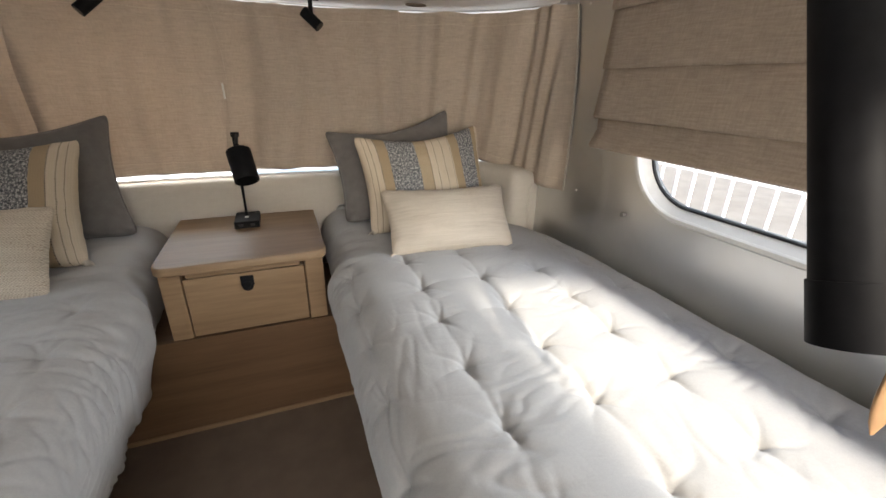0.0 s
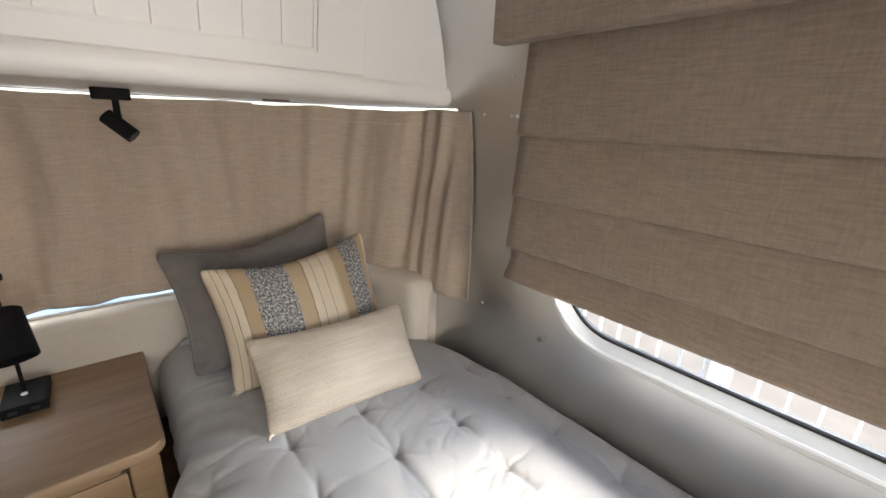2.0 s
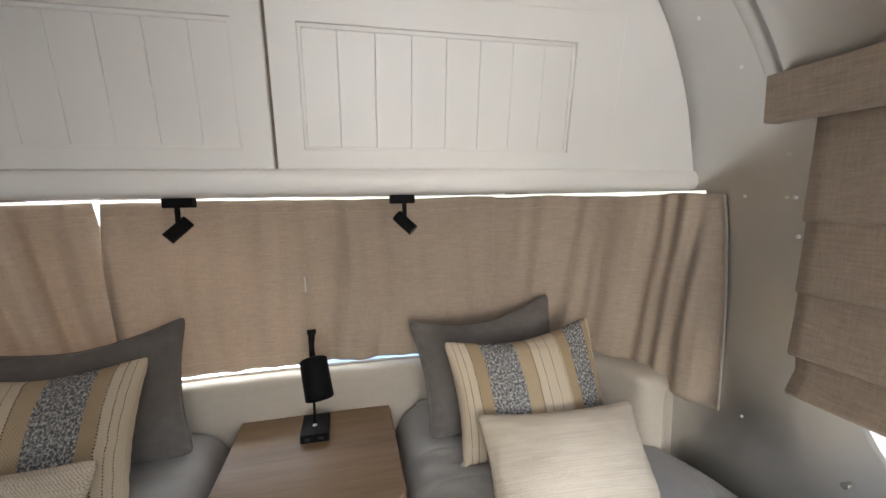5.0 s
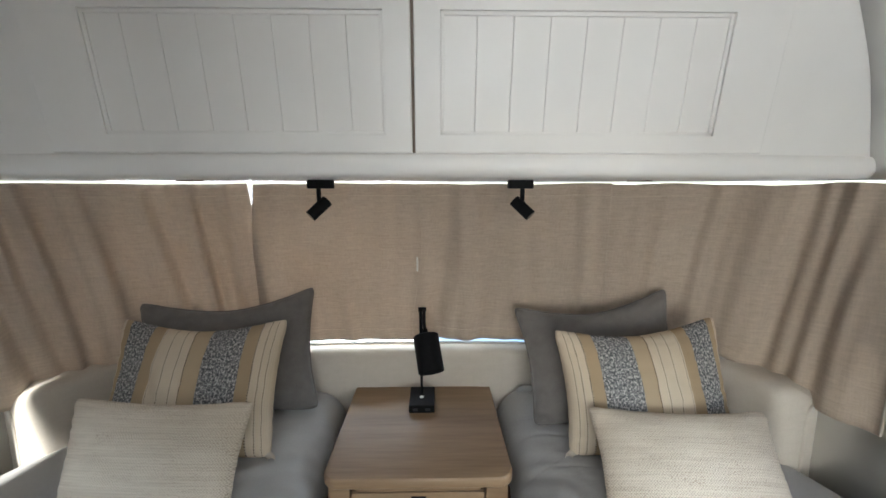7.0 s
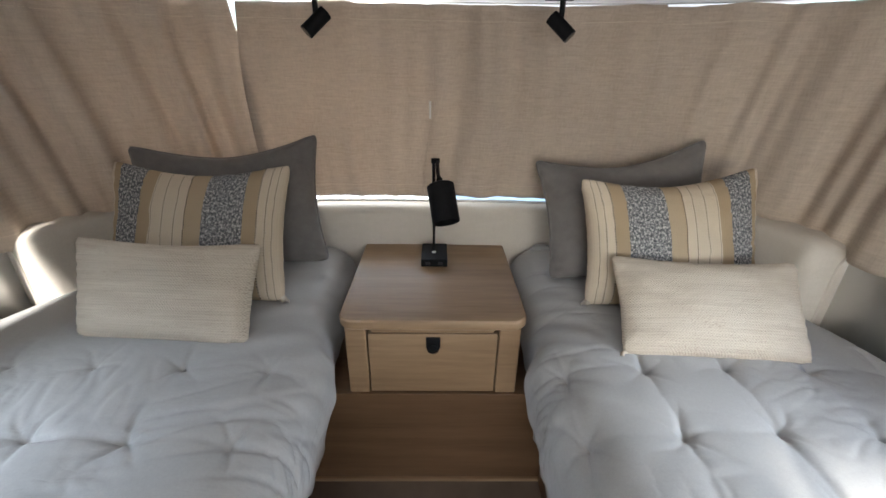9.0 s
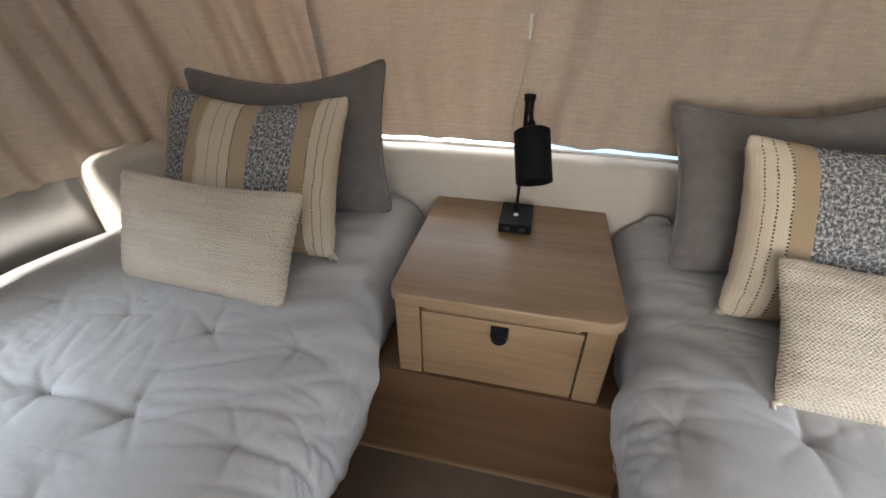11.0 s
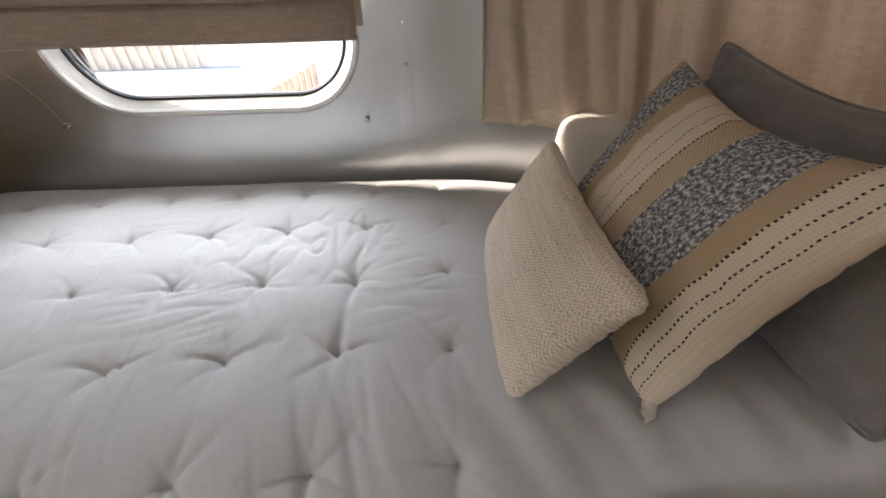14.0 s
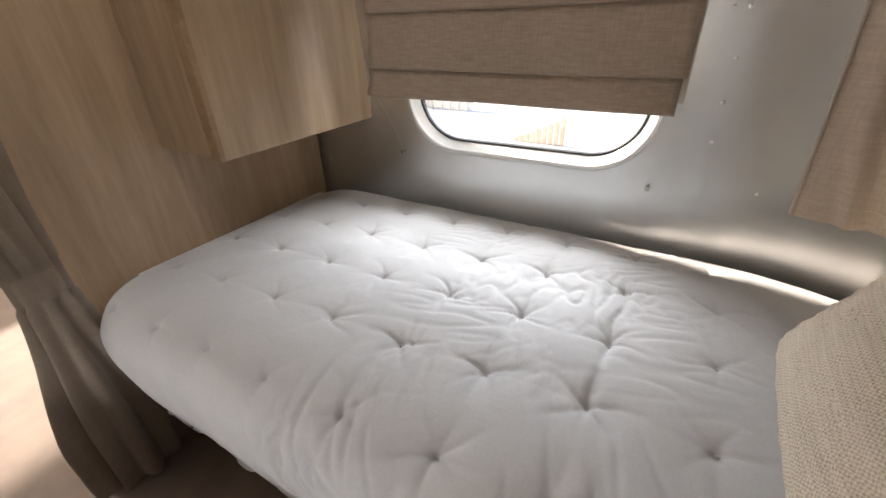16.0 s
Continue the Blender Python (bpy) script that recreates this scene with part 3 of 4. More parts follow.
# rounded nose, then the underside back to the curved wall
prof = [(0.012, CB + 0.05), (0.0075, CB + 0.044), (0.005, CB + 0.032), (0.006, CB + 0.018), (0.011, CB + 0.008), (0.019, CB + 0.002), (0.030, CB)]
grid(bm, span(-1, 1, 60), list(range(len(prof))), lambda u, i: Vector((u * out_x(CB), front_y(u * out_x(CB), CB + 0.05) + prof[i][0], prof[i][1])))
grid(bm, span(-1, 1, 60), span(0, 1, 4), lambda u, t: (Vector((u * out_x(CB), front_y(u * out_x(CB), CB + 0.05) + 0.030, CB)) * (1 - t) + Vector((u * out_x(CB), REAR + (deep_at(CB) - 0.004) * max(0.0, 1 - (abs(u) * out_x(CB) / half_at(CB)) ** 3) ** (1 / 3), CB)) * t))
for sg in (-1, 1):
    grid(bm, span(0, 1, 5), [CB, CB + 0.008, CB + 0.018, CB + 0.03] + zs, lambda t, z: Vector((sg * (out_x(z) + 0.036 * t), front_y(out_x(z), z) + 0.012 + 0.012 * t + 0.045 * t * t, z)))
part("body", bm, WHITE, ov, "", True, 40)


def fmap(x, d, z):
    return (x, front_y(x, z) + 0.012 - d, z)


def mbox(bm, x0, x1, z0, z1, d0, d1, nx=1, bev=0.0025):
    b2 = bmesh.new()
    xs = span(x0, x1, nx)
    for a, b in zip(xs, xs[1:]):
        box(b2, a, b, d0, d1, z0, z1)
    bmesh.ops.remove_doubles(b2, verts=b2.verts, dist=1e-5)
    if nx == 1 and bev:
        bmesh.ops.bevel(b2, geom=list(b2.edges), offset=bev, segments=2, profile=0.5, affect="EDGES")
    for v in b2.verts:
        v.co = Vector(fmap(*v.co))
    me = bpy.data.meshes.new("t")
    b2.to_mesh(me)
    b2.free()
    bm.from_mesh(me)
    bpy.data.meshes.remove(me)


for dx0, dx1, px0, px1 in ((0.0545, 0.80, 0.107, 0.687), (-0.70, 0.0475, -0.583, -0.005)):
    zb, zt_, pz0, pz1 = 1.472, 1.80, 1.508, 1.738
    bm = bmesh.new()
    o4 = [(dx0, zb), (dx1, zb), (dx1, zt_), (dx0, zt_)]
    i4 = [(px0, pz0), (px1, pz0), (px1, pz1), (px0, pz1)]
    lv = []
    for loop, d in ((o4, -0.002), (o4, 0.0105), ([(x + (0.002 if x == dx0 else -0.002), z + (0.002 if z == zb else -0.002)) for x, z in o4], 0.012), (i4, 0.012), (i4, -0.002)):
        lv.append([bm.verts.new(fmap(x, d, z)) for x, z in loop])
    for a, b in zip(lv, lv[1:]):
        for k in range(4):
            bm.faces.new((a[k], a[(k + 1) % 4], b[(k + 1) % 4], b[k]))
    door = part("door", bm, WHITE, ov, "white door with beadboard panel", True, 30)
    n = 8
    w = (px1 - px0) / n
    for i in range(n):
        bm = bmesh.new()
        mbox(bm, px0 + i * w + 0.0002, px0 + (i + 1) * w - 0.0002, pz0, pz1, -0.001, 0.0036, bev=0.0017)
        part("plank", bm, WHITE, door)
    bm = bmesh.new()
    t = 0.008
    for a in ((px0, px1, pz0, pz0 + t), (px0, px1, pz1 - t, pz1), (px0, px0 + t, pz0, pz1), (px1 - t, px1, pz0, pz1)):
        mbox(bm, *a, 0.0, 0.0075, bev=0.0016)
    part("moulding", bm, WHITE, door, "", True, 30)

for hx, hy in ((-0.607, 1.673), (0.708, 1.699)):
    bm = bmesh.new()
    grid(bm, [2 * math.pi * i / 24 for i in range(24)], [(0.030, 0.0), (0.030, 0.004), (0.022, 0.004), (0.020, 0.001), (0.001, 0.001)], lambda a, r: Vector((hx + r[0] * 1.25 * math.cos(a), hy + r[0] * 0.8 * math.sin(a), CB - r[1])), True)
    part("grommet", bm, BRONZE, ov, "small brown oval grommet under the cabinet", True, 40)
# dark strip put in as the shade of the gap between the doors
bm = bmesh.new()
mbox(bm, 0.048, 0.054, 1.473, 1.80, -0.001, 0.0015, bev=0)
part("gap_shade", bm, BRONZE, ov, "dark strip added as the shade in the gap between the doors")

# ---- spotlights under the cabinet ----


def spotlight(x, y, dirx):
    root = thing("spotlight", "small black spotlight mounted under the white cabinet", "spotlight", "spotlights under the cabinet")
    part("mounting_plate", boxes((x - 0.034, x + 0.034, y - 0.017, y + 0.017, CB - 0.024, CB), bev=0.003), BLACK, root)
    bm = bmesh.new()
    cyl(bm, (x + 0.006 * dirx, y, CB - 0.024), (x + 0.006 * dirx, y, CB - 0.062), 0.0065, n=12)
    part("stem", bm, BLACK, root, "", True, 40)
    c = Vector((x + 0.006 * dirx, y - 0.005, CB - 0.078))
    d = Vector((0.62 * dirx, -0.35, -0.62)).normalized()
    bm = bmesh.new()
    cyl(bm, c - d * 0.032, c + d * 0.032, 0.0165, n=24)
    head = part("head", bm, BLACK, root, "", True, 40)
    bm = bmesh.new()
    cyl(bm, c + d * 0.0322, c + d * 0.0328, 0.013, n=20)
    part("lens", bm, plain("dark_lens", (0.05, 0.05, 0.05), 0.15), head)
    return root


spotlight(0.335, 1.625, 1)
spotlight(-0.218, 1.615, -1)

# ---- rear curtains ----


def curtain(name, p0, p1, label, seed, inset=0.03, top=1.410, low=0.812, gather=None):
    rnd = random.Random(seed)
    waves = [(rnd.uniform(17, 42), rnd.uniform(0, 6.28), rnd.uniform(0.4, 1.0)) for _ in range(6)]
    fine = [(rnd.uniform(60, 105), rnd.uniform(0, 6.28), rnd.uniform(0.5, 1.0)) for _ in range(4)]
    a0, a1 = arc_of(p0), arc_of(p1)
    n = max(40, int((a1 - a0) / 0.006))
    root = thing(name, label, "curtain", "rear window curtains")

    def fold(s, z):
        t = (top - z) / (top - low)
        mid = abs(s - ARC[-1] / 2)
        s2 = s + 0.03 * math.sin(4 * s + 3 * t + seed) * t + 0.10 * t * (s - ARC[-1] / 2) * smooth((mid - 0.55) / 0.3)
        w = sum(a * math.sin(f * s2 + ph) for f, ph, a in waves) / 2.2
        w = math.copysign(abs(w) ** 0.8, w)
        side = 0.72 + (0.15 if s < ARC[-1] / 2 else 0.45) * smooth((mid - 0.35) / 0.5)
        w += 0.27 * sum(a * math.sin(f * s2 + ph + 2.0 * noise.noise((s * 5, z * 1.5, seed))) for f, ph, a in fine) * (0.4 + abs(noise.noise((s * 4, z * 1.2, seed + 3.0))))
        side *= 0.15 + 0.85 * smooth(min(s - a0, a1 - s) / 0.10)
        return 0.021 * side * w * (0.8 + 0.3 * math.sin(math.pi * t)) + 0.002 * noise.noise((s * 9, z * 9, seed))

    def pt(p, z, extra=0.0):
        t = (top - z) / (top - low)
        s = arc_of(p)
        zz = z + 0.006 * noise.noise((s * 7, seed, 0.5 if t > 0.5 else 4.5)) * (1 if t > 0.9 or t < 0.1 else 0.3)
        if p < 1.2:
            zz += 0.070 * t * t * math.exp(-((math.degrees(p) - 37) / 15) ** 2)
        pp = p
        if gather and t < 0.42:
            pp = p + gather * ((0.42 - t) / 0.42) ** 1.4 * max(0.0, 1 - abs(p - (p1 if gather < 0 else p0)) / 0.15)
        e = 1.0
        if p0 < 0.4:
            e = smooth((s - a0) / 0.12)
        if p1 > math.pi - 0.4:
            e = smooth((a1 - s) / 0.12)
        return rear_pt(pp, zz, -(inset * (0.12 + 0.88 * e) + fold(s, z) * (0.3 + 0.7 * e) + extra))
    bm = bmesh.new()
    grid(bm, phis(p0, p1, n), span(low, top, 36), pt)
    ob = part("cloth", bm, LINEN, root, "", True)
    md = ob.modifiers.new("thick", "SOLIDIFY")
    md.thickness, md.offset = 0.002, 0
    for z in (low + 0.045, top - 0.04):
        bm = bmesh.new()
        tube(bm, [pt(p, z, 0.0014) for p in phis(p0 + 0.004, p1 - 0.004, n // 2)], 0.0007, 4)
        part("stitching", bm, THREAD, root, "pale line of stitches")
    for p in (p0, p1):
        if min(p, math.pi - p) < 0.4:
            bm = bmesh.new()
            tube(bm, [pt(p, z, 0.003) for z in span(low + 0.004, top - 0.002, 24)], 0.004, 6)
            part("hem", bm, LINING, root, "pale rolled edge of the lining", True)
    return root, pt


GAP = phi_x(-0.525, 1.1)
PC = phi_x(0.03, 1.1)
PR = phi_x(0.67, 1.1)
curtain("curtain", radians(5.6), PR + 0.012, "tan linen curtain over the corner of the rear window", 3, low=0.788)
c2, cpt = curtain("curtain", PR, GAP - 0.002, "tan linen curtain across the middle of the rear window", 8, 0.034, gather=-0.024)
curtain("curtain", GAP - 0.03, radians(173.9), "tan linen curtain hanging in soft folds at the corner", 15, 0.028, low=0.772, gather=0.021)
bm = bmesh.new()
tube(bm, [cpt(PC + 0.004 * math.sin(z * 9), z, 0.002) for z in span(0.83, 1.39, 30)], 0.0022, 6)
part("seam", bm, LINEN, c2, "upright seam of the cloth")
bm = bmesh.new()
tube(bm, [cpt(PC, z, 0.0035) for z in span(1.095, 1.15, 6)], 0.0035, 6)
part("tape", bm, TAG, c2, "short white tape")

# ---- padded headboard round the rear ----
hb = thing("headboard", "low cream upholstered headboard wrapping the rear wall", "headboard")
HP0, HP1 = radians(13.8), radians(161.0)


def hb_in(p):
    return 0.075 + 0.063 * abs(math.cos(p)) ** 6


HBZ = 0.78
prof = [(0.0, 0.42), (0.0, 0.70), (0.002, 0.748), (0.010, 0.769), (0.022, 0.778), (0.05, HBZ)]


def hb_pt(p, i):
    o, z = prof[i]
    e = min(1.0, (min(arc_of(p) - arc_of(HP0), arc_of(HP1) - arc_of(p))) / 0.075)
    drop = 0.045 * (1 - math.sqrt(max(0.0, 1 - (1 - e) ** 2))) if z > 0.69 else 0
    inn = hb_in(p) * (0.4 + 0.6 * math.sqrt(max(0.0, 1 - (1 - e) ** 2))) - o
    inn = max(inn, -0.02)
    return rear_pt(p, 0.75, -inn) * 1.0 + Vector((0, 0, z - 0.75 - drop + ((0.068 if p < 1.5 else 0.042) * smooth((abs(math.cos(p)) - 0.55) / 0.3) if z > 0.72 else 0) + 0.002 * noise.noise((p * 14, z * 9, 2))))


bm = bmesh.new()
ps = phis(HP0, HP1, 150)
grid(bm, ps, list(range(len(prof))), hb_pt)
grid(bm, ps, [0, 1], lambda p, t: hb_pt(p, 5) if t == 0 else rear_pt(p, 0.80, 0.0) + Vector((0, 0, hb_pt(p, 5).z - 0.80)))
for p in (HP0, HP1):
    grid(bm, list(range(len(prof))), [0, 1], lambda i, t: hb_pt(p, i) if t == 0 else Vector((rear_pt(p, 0.75, 0).x, rear_pt(p, 0.75, 0).y, hb_pt(p, i).z)))
part("cushion", bm, HEAD, hb, "", True, 50)
for p in (HP0, HP1):
    part("piping", tube(bmesh.new(), [hb_pt(p, i) for i in range(len(prof))], 0.0045, 8), HEAD, hb, "", True)

# ---- roman blinds ----


def roman_blind(side, folds):
    root = thing("roman_blind", "taupe linen roman blind partly lowered over the window", "blind", "roman blinds")
    y0, y1 = (0.235 if side < 0 else 0.03), 1.098
    zs = folds
    for k, (zt_, zb) in enumerate(zip(zs, zs[1:])):
        last = k == len(zs) - 2
        xt = 1.066 - 0.004 * k if not last else 1.062
        bm = bmesh.new()
        prof = [(xt + 0.006, zt_ + 0.012), (xt + 0.001, zt_), (xt - 0.004, (zt_ * 0.6 + zb * 0.4)), (xt - 0.013 - (0.014 if last else 0), zb + 0.006), (xt - 0.011 - (0.014 if last else 0), zb), (xt + 0.004 - (0.014 if last else 0), zb + 0.004)]
        if last:
            prof[:2] = [(xt + 0.012, zt_ + 0.002), (xt - 0.003, zt_ + 0.002), (xt - 0.006, zt_ - 0.004)]
        ya, yb = (y0 - 0.010, y1 - 0.008) if last else (y0, y1)
        grid(bm, span(ya, yb, 40), list(range(len(prof))), lambda y, i: Vector((side * (prof[i][0] + 0.0025 * noise.noise((y * 4, prof[i][1] * 6, side * 3 + k))), y, prof[i][1] + 0.003 * noise.noise((y * 3.0, k * 3.1, side)))))
        ob = part("fold" if not last else "bottom_flap", bm, BLIND, root, "", True)
        md = ob.modifiers.new("thick", "SOLIDIFY")
        md.thickness, md.offset = 0.004, 0
        if k:
            bm = bmesh.new()
            tube(bm, [(side * (xt + 0.008), y, zt_ + 0.012) for y in span(y0 + 0.004, y1 - 0.004, 10)], 0.005, 6)
            part("slat", bm, BLIND, root)
    part("valance", boxes((min(side * 1.02, side * 1.062), max(side * 1.02, side * 1.062), y0 - 0.085, 1.168, 1.548, 1.642), bev=0.003), BLIND, root, "linen covered valance box")
    # lining seen past the edge
    bm = boxes((min(side * 1.078, side * 1.082), max(side * 1.078, side * 1.082), y0 + 0.01, y1 + 0.004, zs[-1] + 0.02, 1.55))
    part("lining", bm, LINING, root, "pale lining cloth")
    return root


roman_blind(1, [1.56, 1.352, 1.211, 1.083, 1.004])
roman_blind(-1, [1.56, 1.40, 1.24, 1.093, 1.016])


def wall_knob(x, y, z):
    s = 1 if x > 0 else -1
    root = thing("blind_cord_stud", "small steel stud on the aluminium wall", "stud")
    bm = bmesh.new()
    cyl(bm, (x, y, z), (x - s * 0.012, y, z), 0.005, n=12)
    part("pin", bm, STUD, root, "", True, 40)
    bm = bmesh.new()
    cyl(bm, (x - s * 0.012, y, z), (x - s * 0.018, y, z), 0.0075, n=12)
    part("cap", bm, STUD, root, "", True, 40)
    if y > 0.5:
        return
    bm = bmesh.new()
    tube(bm, [(x - s * 0.01, y, z), (x - s * 0.03, y - 0.012, z + 0.08), (s * 1.075, y - 0.02, 1.03)], 0.00045, 4)
    part("cord", bm, TAG, root, "thin blind cord")


for x in (1.199, -1.199):
    wall_knob(x, 1.063, 0.79)
    wall_knob(x, 0.235, 0.80)

# ---- beds ----
PITCH_S = 0.19


def wall_lim(y):
    """How far out the bedding reaches at y."""
    if y < 1.2:
        return 1.165
    s = min(0.999, (y - REAR) / (0.82 - 0.06))
    return max(0.42, (HALF - 0.09 * s) * (1 - s ** 3) ** (1 / 3) - 0.035)


def duvet(side, y_row, pitch_y, seed, col, skew, along, across):
    root = thing("duvet", "tufted pale grey cotton comforter spread over the bed", "duvet", "bed covers")
    y0, y1 = -0.19, 1.93
    rows = span(y0, y1, 420)
    NS = 290

    def path(y):
        xw = wall_lim(y)
        near = smooth((y - 1.36) / 0.1)
        xe = (0.292 if side > 0 else 0.205) * (1 - near) + (0.325 if side > 0 else 0.242) * near
        hem = 0.285
        fr = min(1.0, (y - y0) / 0.25)
        xe += 0.12 * (1 - math.sqrt(max(0.0, 1 - (1 - fr) ** 2)))
        pts = [(xw + 0.028, 0.54), (xw + 0.026, 0.585), (xw + 0.004, 0.617), (xw - 0.05, 0.633), (xw - 0.12, 0.638)]
        for x in span(xw - 0.2, xe + 0.22, 8):
            if x < xw - 0.13 and x > xe + 0.17:
                pts.append((x, 0.645))
        pts += [(xe + 0.16, 0.644), (xe + 0.095, 0.636), (xe + 0.045, 0.613), (xe + 0.012, 0.572), (xe, 0.52), (xe + 0.004, 0.46), (xe + 0.022, 0.38), (xe + 0.05, hem)]
        pts = [Vector((a, 0, b)) for a, b in pts]
        for _ in range(2):
            cut = [pts[0]]
            for a, b in zip(pts, pts[1:]):
                cut += [a.lerp(b, 0.25), a.lerp(b, 0.75)]
            pts = cut + [pts[-1]]
        return pts

    bm = bmesh.new()
    grid_rows = []
    knots = {}
    for y in rows:
        pts = path(y)
        cum = [0.0]
        for a, b in zip(pts, pts[1:]):
            cum.append(cum[-1] + (b - a).length)
        # arc length at this x on top marks the first tuft column
        xc = col + skew * y
        s0 = None
        for i in range(len(pts) - 1):
            if pts[i].z > 0.6 and pts[i].x >= xc >= pts[i + 1].x:
                s0 = cum[i] + (pts[i].x - xc) / max(1e-6, pts[i].x - pts[i + 1].x) * (cum[i + 1] - cum[i])
        if s0 is None:
            s0 = cum[-1] * 0.4
        row = []
        step = 0
        for k in range(NS + 1):
            s = cum[-1] * k / NS
            while step < len(cum) - 2 and cum[step + 1] < s:
                step += 1
            i = step
            p = pts[i].lerp(pts[i + 1], (s - cum[i]) / max(1e-9, cum[i + 1] - cum[i]))
            tan = (pts[min(i + 3, len(pts) - 1)] - pts[max(i - 2, 0)]).normalized()
            nrm = Vector((tan.z, 0, -tan.x))
            if nrm.z < -0.2 and p.z > 0.55:
                nrm = -nrm
            q = (s0 - s)            # grows towards the wall
            kq, ky = round(q / PITCH_S), round((y - y_row) / pitch_y)
            jx, jy = 0.012 * noise.noise((kq * 3.7, ky * 2.3, seed)), 0.012 * noise.noise((kq * 1.7 + 9, ky * 4.3, seed))
            dq, dy = q - kq * PITCH_S - jx, (y - y_row) - ky * pitch_y - jy
            d = math.hypot(dq, dy)
            has = 1.0 if (-1 <= kq <= 3 and y_row + ky * pitch_y < 1.32 and s > 0.10 and y_row + ky * pitch_y > -0.12) else 0.0
            h = 0.0
            low_f = noise.noise((q * 3.1, y * 3.1, seed + 8.0))
            busy = smooth((y - 0.42) / 0.3) * smooth((1.42 - y) / 0.3) if side < 0 else 0.55 + 0.45 * smooth((y - 0.1) / 0.4) * smooth((1.4 - y) / 0.2)
            if has:
                ang = math.atan2(dy, dq)
                h -= 0.013 * math.exp(-d / 0.0075) + 0.010 * max(0.0, math.exp(-d / 0.05) - 0.15)
                ray = abs(math.sin(2.5 * ang + 1.7 * kq + 2.9 * ky + 1.2 * noise.noise((q * 9, y * 9, seed))))
                h -= (0.0078 if side < 0 else 0.0055) * (1 - ray) ** 3 * math.exp(-((d / 0.065) ** 2)) * min(1.0, d / 0.012) * (0.35 + 0.65 * busy)
                # creases that pull from tuft to tuft, along the bed and across it
                run = math.cos(math.pi * dy / pitch_y) ** 2
                pull = max(0.0, 0.5 + 1.3 * noise.noise((kq * 5.1, (ky + (0.5 if dy > 0 else -0.5)) * 3.3, seed)))
                h -= along * (0.35 + 0.65 * pull) * (0.45 + 0.55 * run) * math.exp(-abs(dq + 0.008 * noise.noise((y * 12, kq, seed))) / 0.011)
                run = math.cos(math.pi * dq / PITCH_S) ** 2
                pull = max(0.0, 0.35 + 1.6 * noise.noise((ky * 5.3, (kq + (0.5 if dq > 0 else -0.5)) * 3.7, seed + 2.0)))
                if side < 0 and ky in (0, 1) and kq <= 1:
                    pull += 0.6
                h -= across * busy * pull * (0.3 + 0.7 * run) * math.exp(-abs(dy + 0.010 * noise.noise((q * 11, ky, seed))) / 0.010)
            # fine wrinkles: a fan that runs off the edge, and short crumples between the tufts
            bend = 0.05 * noise.noise((q * 3.0, y * 3.0, seed + 6.0))
            fan = noise.noise(((q + bend) * 3.4, (y + 0.8 * bend + 0.28 * q) * 19, seed + 31.0))
            fold_ = max(0.0, 1 - abs(fan) / 0.2) ** 1.4
            h -= (0.0075 if side < 0 else 0.0050) * fold_ * smooth((0.13 - q) / 0.16) * smooth(0.1 + 2.2 * low_f + 0.35 * busy) * busy
            crum = noise.noise(((q + 0.5 * y + bend) * 9, (y - 0.35 * q + bend) * 27, seed + 14.0))
            gate = smooth(0.15 + 2.0 * noise.noise((q * 4.5, y * 4.5, seed + 61.0)))
            h -= (0.0062 if side < 0 else 0.0034) * max(0.0, 1 - abs(crum) / 0.24) ** 1.4 * gate * busy
            lng = noise.noise(((q - 0.3 * y + bend) * 26, (y + 0.4 * q) * 6, seed + 24.0))
            h -= (0.0045 if side < 0 else 0.0028) * max(0.0, 1 - abs(lng) / 0.28) ** 1.5 * (1 - gate) * busy * smooth(0.2 + 2.0 * noise.noise((q * 4, y * 4, seed + 71.0)))
            h += 0.0035 * noise.noise((q * 4.1, y * 5.1, seed + 21.0)) + 0.0012 * noise.noise((q * 13, y * 13, seed + 22.0))
            h += 0.0055 * noise.noise((q * 1.5, (y + 0.3 * q) * 12, seed + 51.0)) * smooth((-q - 0.16) / 0.16)
            ruck = noise.noise((q * 4 + y * 2, (y + 0.5 * q) * 18, seed + 81.0))
            h += 0.0085 * ruck * smooth((-q - 0.03) / 0.12) * smooth((y - 1.08) / 0.15) * smooth((1.84 - y) / 0.2)
            fl = min(1.0, (y - y0) / 0.2)
            z_end = 0.115 * (1 - math.sqrt(max(0.0, 1 - (1 - fl) ** 2)))
            pos = Vector((p.x, y, p.z)) + Vector((nrm.x, 0, nrm.z)) * (h if s > 0.05 else h * s / 0.05)
            if k == NS:
                pos.z += 0.012 * math.sin(y * 23 + seed) + 0.01 * math.sin(y * 9)
            if pos.z > 0.4:
                pos.z -= z_end
            # keep clear of the wall
            lim = wall_lim(y) + 0.029
            pos.x = min(pos.x, lim)
            if has and d < 0.016 and d < knots.get((kq, ky), (9,))[0]:
                knots[kq, ky] = (d, Vector((side * pos.x, pos.y, pos.z)))
            row.append(bm.verts.new((side * pos.x, pos.y, pos.z)))
        grid_rows.append(row)
    for a, b in zip(grid_rows, grid_rows[1:]):
        for i in range(NS):
            bm.faces.new((a[i], a[i + 1], b[i + 1], b[i]))
    ob = part("cover", bm, DUVET, root, "", True)
    md = ob.modifiers.new("thick", "SOLIDIFY")
    md.thickness, md.offset = 0.012, -1
    kb = bmesh.new()
    bmesh.ops.create_uvsphere(kb, u_segments=7, v_segments=4, radius=0.0035)
    me = None
    for key in sorted(knots):
        if me is None:
            o = part("tuft", kb, DUVET, root)
            me = o.data
        else:
            o = new("tuft", me)
            o.parent = root
        o.location = knots[key][1] + Vector((0, 0, 0.001))
    return root


